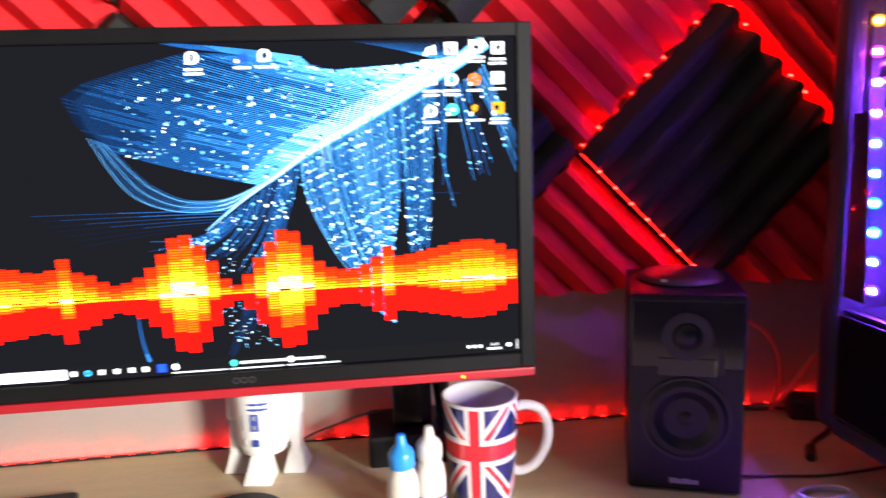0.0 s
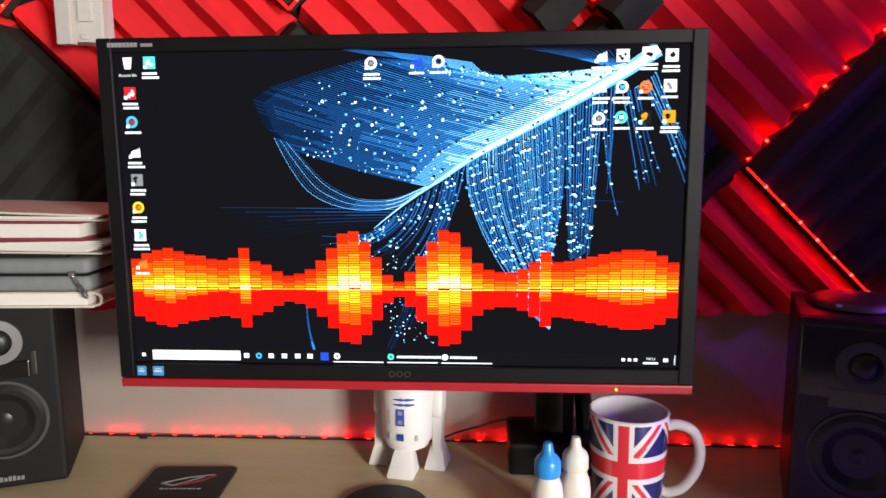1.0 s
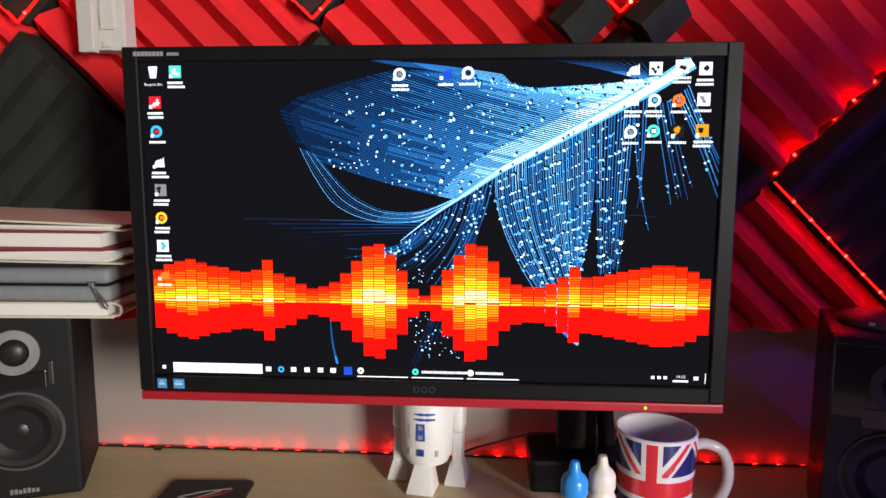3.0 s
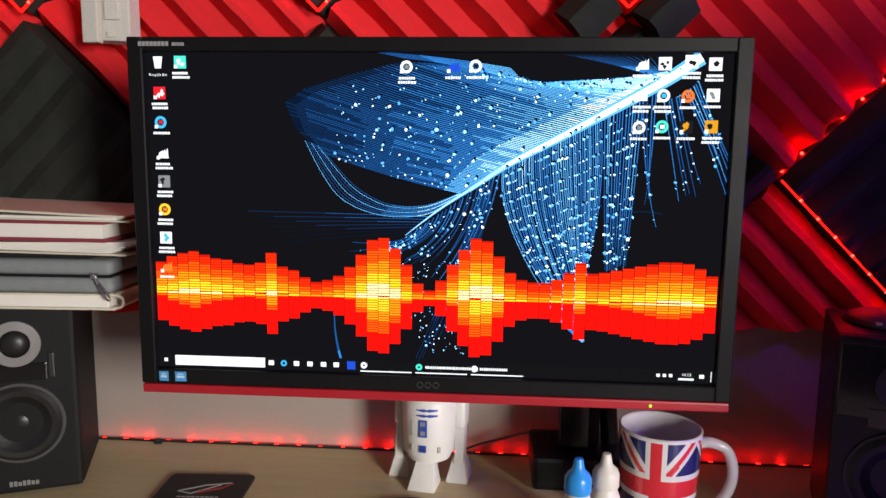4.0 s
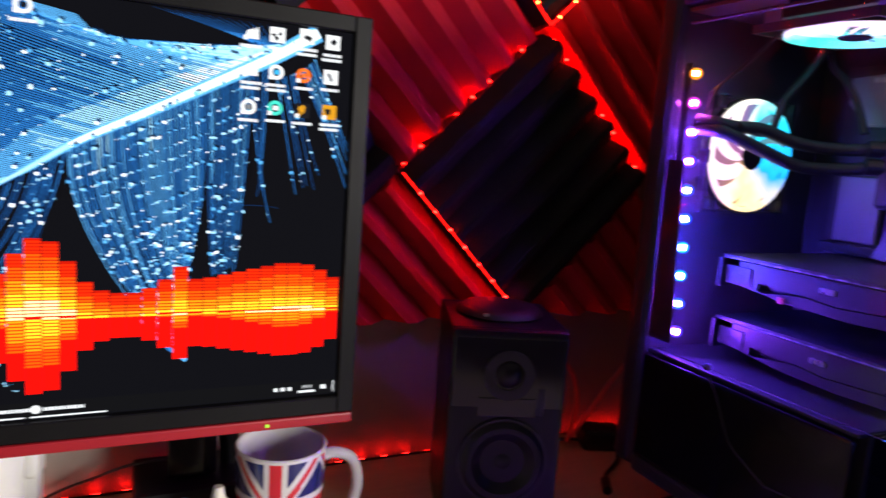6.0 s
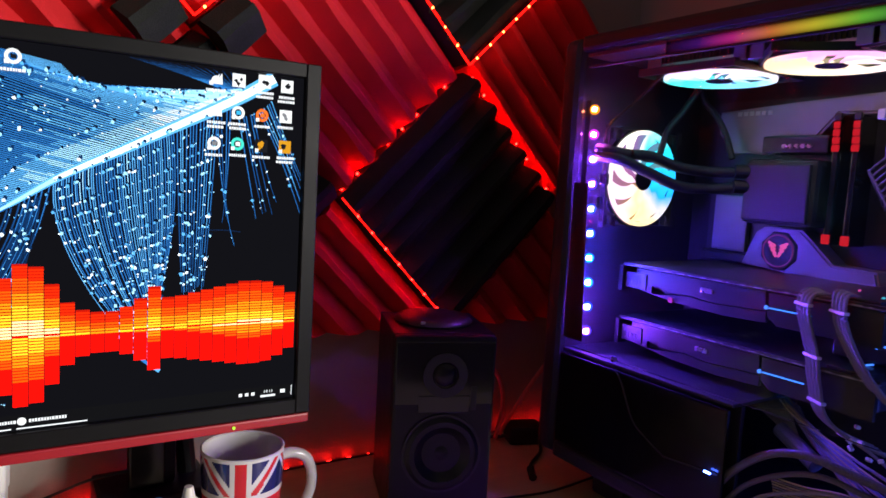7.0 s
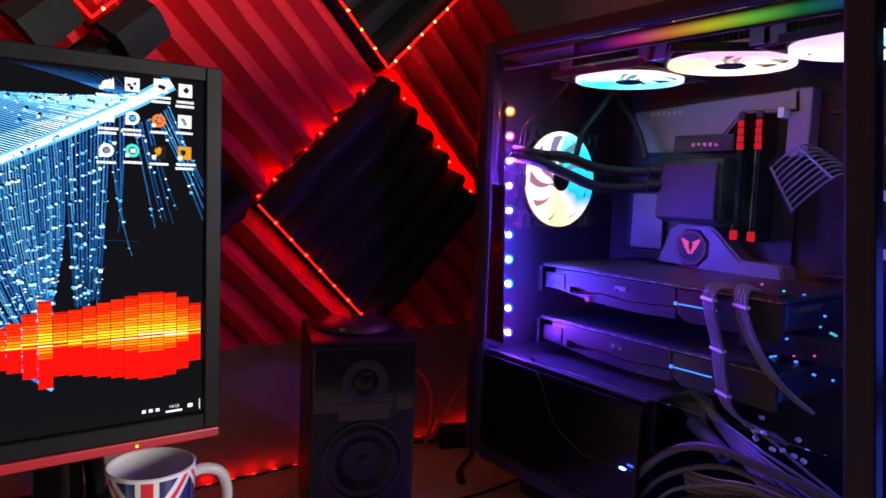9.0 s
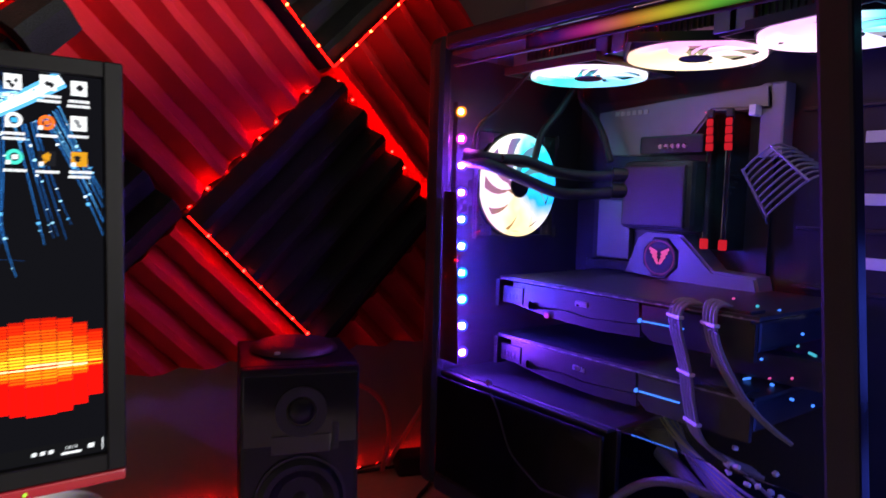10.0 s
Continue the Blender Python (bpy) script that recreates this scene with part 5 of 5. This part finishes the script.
rad = thing("radiator", "dark radiator with fine fins under the case roof", "radiator")
part("core", box(0.745, 0.86, -0.50, -0.07, 0.6005, 0.6125), M_PCB, rad)
bm = bmesh.new()
for i in range(70):
    box(0.742, 0.7455, -0.072 - i * 0.006, -0.0708 - i * 0.006, 0.6005, 0.6125, bm=bm)
tagged(part("fins", bm, M_CARD, rad), kind="stuff")
for y in (-0.075, -0.20, -0.215, -0.335, -0.35, -0.475):
    part("tab", box(0.7385, 0.7405, y - 0.011, y + 0.011, 0.591, 0.6115, 0.0006, seg=1), M_ARMOUR, rad, "small bent steel tab")

# colour strip by the glass
cs = thing("led_strip", "vertical led strip glowing orange, violet and blue inside the case", "led strip")
part("tape", box(0.7035, 0.7045, -0.0035, 0.0045, 0.235, 0.556), M_BLACK, cs)
tone = (G_ORANGE, G_MAGENTA, G_VIOLET, G_VIOLET, G_VIOLET, G_BLUE, G_BLUE, G_BLUE, G_VIOLET, G_VIOLET)
# added bar that stops the lower diodes from lighting the wall foam
bm = box(0.6925, 0.6940, -0.0145, 0.0055, 0.232, 0.445)
for v in bm.verts:
    if v.co.y < 0:
        v.co.y -= (0.543 - v.co.z) / 0.033 * 0.0018
part("light_shield", bm, M_CASE, cs, "dark bar added to keep diode light off the wall")
DM = {}
for i in range(10):
    g = tone[i]
    if g.name not in DM:
        DM[g.name] = finish(box(-0.0022, 0.0012, -0.0028, 0.0028, -0.0028, 0.0028, 0.0008, seg=1), "diode", g)
    o = new("diode", DM[g.name])
    o.parent = cs
    yy = -0.014 - 0.0018 * i
    o.matrix_local = pose(0.7005, yy, 0.543 - i * 0.0330, 0, 0, 40)
    # a glowing ring imitates the halo of light round each diode
    part("diode_halo", ring(0.0030, 0.0066, -0.001, 0.0012, 20, m=pose(0.7018, yy + 0.001, 0.543 - i * 0.0330, 0, -90, 40)), (G_HALO_ORANGE, G_HALO_MAGENTA, G_HALO_VIOLET, G_HALO_VIOLET, G_HALO_BLUE, G_HALO_BLUE, G_HALO_CYAN, G_HALO_CYAN, G_HALO_BLUE, G_HALO_VIOLET)[i], cs)
cl = thing("fan_bracket", "clear plastic bracket beside the rear fan", "bracket")
for z in (0.42, 0.452, 0.484):
    part("clip", box(0.708, 0.722, -0.03, -0.022, z - 0.008, z + 0.008, 0.002), M_CLEAR, cl)
part("rail", box(0.718, 0.722, -0.022, -0.019, 0.395, 0.52, 0.001), M_CLEAR, cl)


# graphics cards
def card(label, z0, z1, y1, fan_dot):
    t = thing("graphics_card", label, "graphics card", group="graphics cards")
    part("cooler_shroud", box(0.757, 0.925, y1, -0.062, z0 + 0.004, z1 - 0.006, 0.004), M_CARD, t)
    part("backplate", box(0.746, 0.938, y1 - 0.005, -0.045, z1 - 0.004, z1, 0.001), M_PCB, t, "flat black backplate")
    # paler strip puts the highlight of the board edge into its colour
    part("edge_highlight", box(0.7445, 0.7475, y1 - 0.005, -0.05, z1 - 0.0040, z1 - 0.0030), M_ARMOUR, t, "thin pale strip as highlight on the board edge")
    part("bracket", box(0.744, 0.93, -0.047, -0.040, z0, z1 - 0.005, 0.001), M_CARD, t, "dark steel slot bracket")
    part("end_block", box(0.7475, 0.753, -0.085, -0.05, z0 + 0.006, z1 - 0.012, 0.001), M_CARD, t, "grey end block")
    bm = bmesh.new()
    for i in range(4):
        box(0.7468, 0.748, -0.058 - i * 0.006, -0.056 - i * 0.006, z0 + 0.011, z0 + 0.018, bm=bm)
    part("vents", bm, M_BLACK, t)
    def slab(pts, x0, x1):
        b2 = bmesh.new()
        lo, hi = [b2.verts.new((x0, y, z0 + z)) for y, z in pts], [b2.verts.new((x1, y, z0 + z)) for y, z in pts]
        b2.faces.new(lo)
        b2.faces.new(hi[::-1])
        for i in range(len(pts)):
            b2.faces.new((lo[i], lo[(i + 1) % len(pts)], hi[(i + 1) % len(pts)], hi[i]))
        return b2

    part("side_plate", slab([(-0.066, 0.033), (-0.252, 0.033), (-0.254, 0.012), (-0.185, 0.008), (-0.15, 0.0115), (-0.094, 0.013), (-0.094, 0.004), (-0.066, 0.006)], 0.7490, 0.7535), M_BLACK, t, "satin faceted side")
    part("lower_facet", slab([(-0.066, 0.006), (-0.10, 0.003), (-0.15, 0.0095), (-0.185, 0.0065), (-0.254, 0.0105), (-0.254, -0.002), (-0.20, -0.0045), (-0.13, -0.002)], 0.7500, 0.7555), M_CARD, t, "slanting lower facet")
    part("nose", slab([(-0.256, 0.032), (-0.375, 0.032), (-0.375, -0.003), (-0.268, -0.003), (-0.256, 0.006)], 0.7492, 0.7545), M_BLACK, t)
    bm = bmesh.new()
    for i in range(16):
        box(0.7440, 0.7446, -0.10 - i * 0.0175, -0.10 - i * 0.0175 - 0.003 - 0.004 * (i % 3), z1 - 0.0038, z1 - 0.0022, bm=bm)
    tagged(part("edge_print", bm, M_PRINT, t, "pale marks on the board edge"), kind="stuff")
    part("tie_plate", box(0.7475, 0.7520, -0.185, -0.168, z0 + 0.018, z0 + 0.024, 0.001), M_STEEL, t)
    lb = part("light_bar", box(0.7478, 0.750, -0.305, -0.258, z0 + 0.0148, z0 + 0.0162), G_BLUEBAR, t, "glowing blue lettered strip")
    part("light_badge", lathe([(0, 0), (0.0024, 0), (0.0024, 0.002), (0, 0.002)], 6, m=pose(0.750, -0.254, z0 + 0.0155, 0, -90)), G_BLUEBAR, lb)
    part("power_socket", box(0.75, 0.775, y1 + 0.005, y1 + 0.05, z1 - 0.012, z1 + 0.003, 0.001), M_BLACK, t)
    if fan_dot:
        part("red_mark", box(0.7468, 0.7485, -0.130, -0.122, z0 - 0.003, z0 + 0.004, 0.001), M_PRINTRED, t, "red mark")


card("black graphics card with a steel bracket and blue light strip", 0.303, 0.342, -0.375, True)
card("lower black graphics card above the power supply shroud", 0.2305, 0.2695, -0.375, False)
# glowing dots painted in for coloured glints among the card ends
bits = thing("edge_glints", "small cyan and pink glowing glints behind the cards", "lights")
rr = random.Random(9)
for i in range(30):
    y, z = -rr.uniform(0.30, 0.42), rr.uniform(0.258, 0.352)
    L = rr.choice((0.0015, 0.002, 0.003, 0.003, 0.007))
    g = rr.choice((G_CYAN, G_BLUEBAR, G_BLUEBAR, G_PINK))
    part("glint_dot", box(0.0, 0.003, -L / 2, L / 2, -0.0009, 0.0009, m=pose(0.80, y, z, rr.uniform(-25, 25))), g, bits)
part("bridge", box(0.806, 0.83, -0.43, -0.30, 0.272, 0.30, 0.003), M_PCB, bits)


# power leads in combs
def loom(label, pts, n, gap, r, combs):
    t = thing("power_cable", label, "cable", group="sleeved power cables")
    line = spline(pts, 8)
    side = Vector((0.45, 0.85, 0.1)).normalized()
    for i in range(n):
        off = side * gap * (i - (n - 1) / 2)
        part("wire", tube([p + off for p in line[::3]] , r, 7, n=3), M_CABLE, t, smooth=True)
    for f in combs:
        p = line[int(f * (len(line) - 1))]
        bm = bmesh.new()
        box(-gap * n / 2, gap * n / 2, -0.0030, 0.0030, -0.0016, 0.0016, 0.0006, bm=bm, m=Matrix.Translation(p) @ pose(0, 0, 0, 0, 0, 62))
        part("comb", bm, M_WHITEPL, t, "pale cable comb")


loom("grey sleeved power cable looping from the upper card", [(0.77, -0.335, 0.345), (0.75, -0.333, 0.347), (0.738, -0.338, 0.33), (0.738, -0.35, 0.30), (0.745, -0.375, 0.262), (0.76, -0.405, 0.235)], 4, 0.0060, 0.0021, (0.42,))
loom("grey sleeved power cable looping down past both cards", [(0.77, -0.305, 0.343), (0.748, -0.300, 0.343), (0.738, -0.302, 0.325), (0.738, -0.315, 0.285), (0.738, -0.322, 0.25), (0.742, -0.330, 0.222), (0.752, -0.352, 0.205), (0.766, -0.385, 0.196)], 4, 0.0060, 0.0021, (0.26, 0.46, 0.66, 0.86))
t = thing("power_cable", "slanted grey board power cable in bright combs beside the memory", "cable", group="sleeved power cables")
NW = 9
for i in range(NW):
    f = i / (NW - 1)
    a = Vector((0.905, -0.269 - 0.030 * f, 0.477 - 0.049 * f))
    b = Vector((0.893, -0.304 - 0.042 * f, 0.502 - 0.036 * f))
    d = (b - a)
    part("wire", tube([a - d * 0.25 + Vector((0.02, 0, 0)), a, (a + b) / 2 + Vector((-0.004, 0, 0)), b, b + d * 0.22 + Vector((0.012, 0, -0.003)), b + d * 0.4 + Vector((0.035, 0, -0.012))], 0.0012, 6, n=5), M_CABLE, t, smooth=True)
for a, b in (((0.9035, -0.268, 0.479), (0.9035, -0.300, 0.426)), ((0.8915, -0.303, 0.504), (0.8915, -0.347, 0.465))):
    part("comb", tube([a, ((a[0] + b[0]) / 2, (a[1] + b[1]) / 2, (a[2] + b[2]) / 2), b], 0.0017, 6, n=2), M_ARMOUR, t, "pale cable comb")

# cables in the base
for o, x, r_, m_ in ((0.0, 0.700, 0.0044, M_THICK), (0.016, 0.703, 0.0030, M_THICK), (0.030, 0.706, 0.0022, M_CABLE), (0.040, 0.709, 0.0020, M_BLACKCABLE)):
    c = thing("power_cable", "grey braided cable arching over the case base", "cable", group="thick base cables")
    part("lead", tube([(x, -0.234 - o, 0.090), (x, -0.247 - o, 0.116 - o * 0.3), (x, -0.268 - o, 0.146 - o * 0.6), (x, -0.304 - o, 0.177 - o), (x + 0.005, -0.340 - o, 0.188 - o), (x + 0.015, -0.382 - o, 0.182 - o), (x + 0.04, -0.455, 0.166 - o)], r_, 10), m_, c, smooth=True)
M_OLIVE = mat("olive_wire", (0.40, 0.38, 0.20, 1), 0.5, vary=0.15, scale=80)
M_DARKW = mat("blue_black_wire", (0.15, 0.17, 0.30, 1), 0.5, vary=0.2, scale=80)
wb = thing("wire_bundle", "loose bundle of thin front-panel wires in the case base", "wires")
for i in range(26):
    f = i / 25
    j = rr.uniform(-0.004, 0.004)
    m_ = (M_OLIVE, M_CABLE, M_DARKW, M_DARKW)[i % 4]
    part("wire", tube([(0.80 + j, -0.245 - 0.03 * f, 0.215 - 0.01 * f), (0.775 + j, -0.285 - 0.02 * f, 0.206 - 0.02 * f + j), (0.755, -0.34 - 0.01 * f, 0.192 - 0.035 * f), (0.74, -0.40, 0.182 - 0.055 * f + j), (0.735, -0.49, 0.16 - 0.07 * f)], 0.0011, 5, n=5), m_, wb)
for i in range(9):
    f = i / 8
    part("wire", tube([(0.715, -0.300 - 0.006 * f, 0.150 - 0.022 * f), (0.715, -0.335, 0.152 - 0.02 * f), (0.72, -0.385, 0.160 - 0.022 * f), (0.73, -0.47, 0.150 - 0.03 * f)], 0.0010, 5, n=4), (M_OLIVE, M_CABLE, M_OLIVE)[i % 3], wb)
for i in range(12):
    f = i / 11
    part("wire", tube([(0.795, -0.222 - 0.040 * f, 0.186 + 0.012 * f), (0.785, -0.238 - 0.036 * f, 0.192 + 0.008 * f), (0.772, -0.268 - 0.02 * f, 0.186 + 0.003 * f), (0.762, -0.300 - 0.006 * f, 0.172)], 0.0010, 5, n=4), M_CABLE, wb)
part("mesh_sleeve", tube([(0.772, -0.272, 0.182), (0.762, -0.298, 0.174), (0.752, -0.326, 0.164)], 0.009, 14), M_DARKW, wb, "woven dark sleeve")
cn = thing("connectors", "white plug connectors hanging among the wires", "connectors")
for i in range(9):
    y, z, x = -rr.uniform(0.355, 0.41), rr.uniform(0.185, 0.215), rr.uniform(0.735, 0.765)
    part("plug", box(-0.0028, 0.0028, -0.0022, 0.0022, -0.0018, 0.0018, 0.0005, m=pose(x, y, z, rr.uniform(-40, 40), rr.uniform(-40, 40), rr.uniform(0, 90)), seg=1), M_WHITEPL, cn)
part("wire", tube([(0.75, -0.352, 0.205), (0.747, -0.38, 0.197), (0.742, -0.42, 0.18), (0.74, -0.49, 0.15)], 0.0016, 6), M_CABLE, cn)
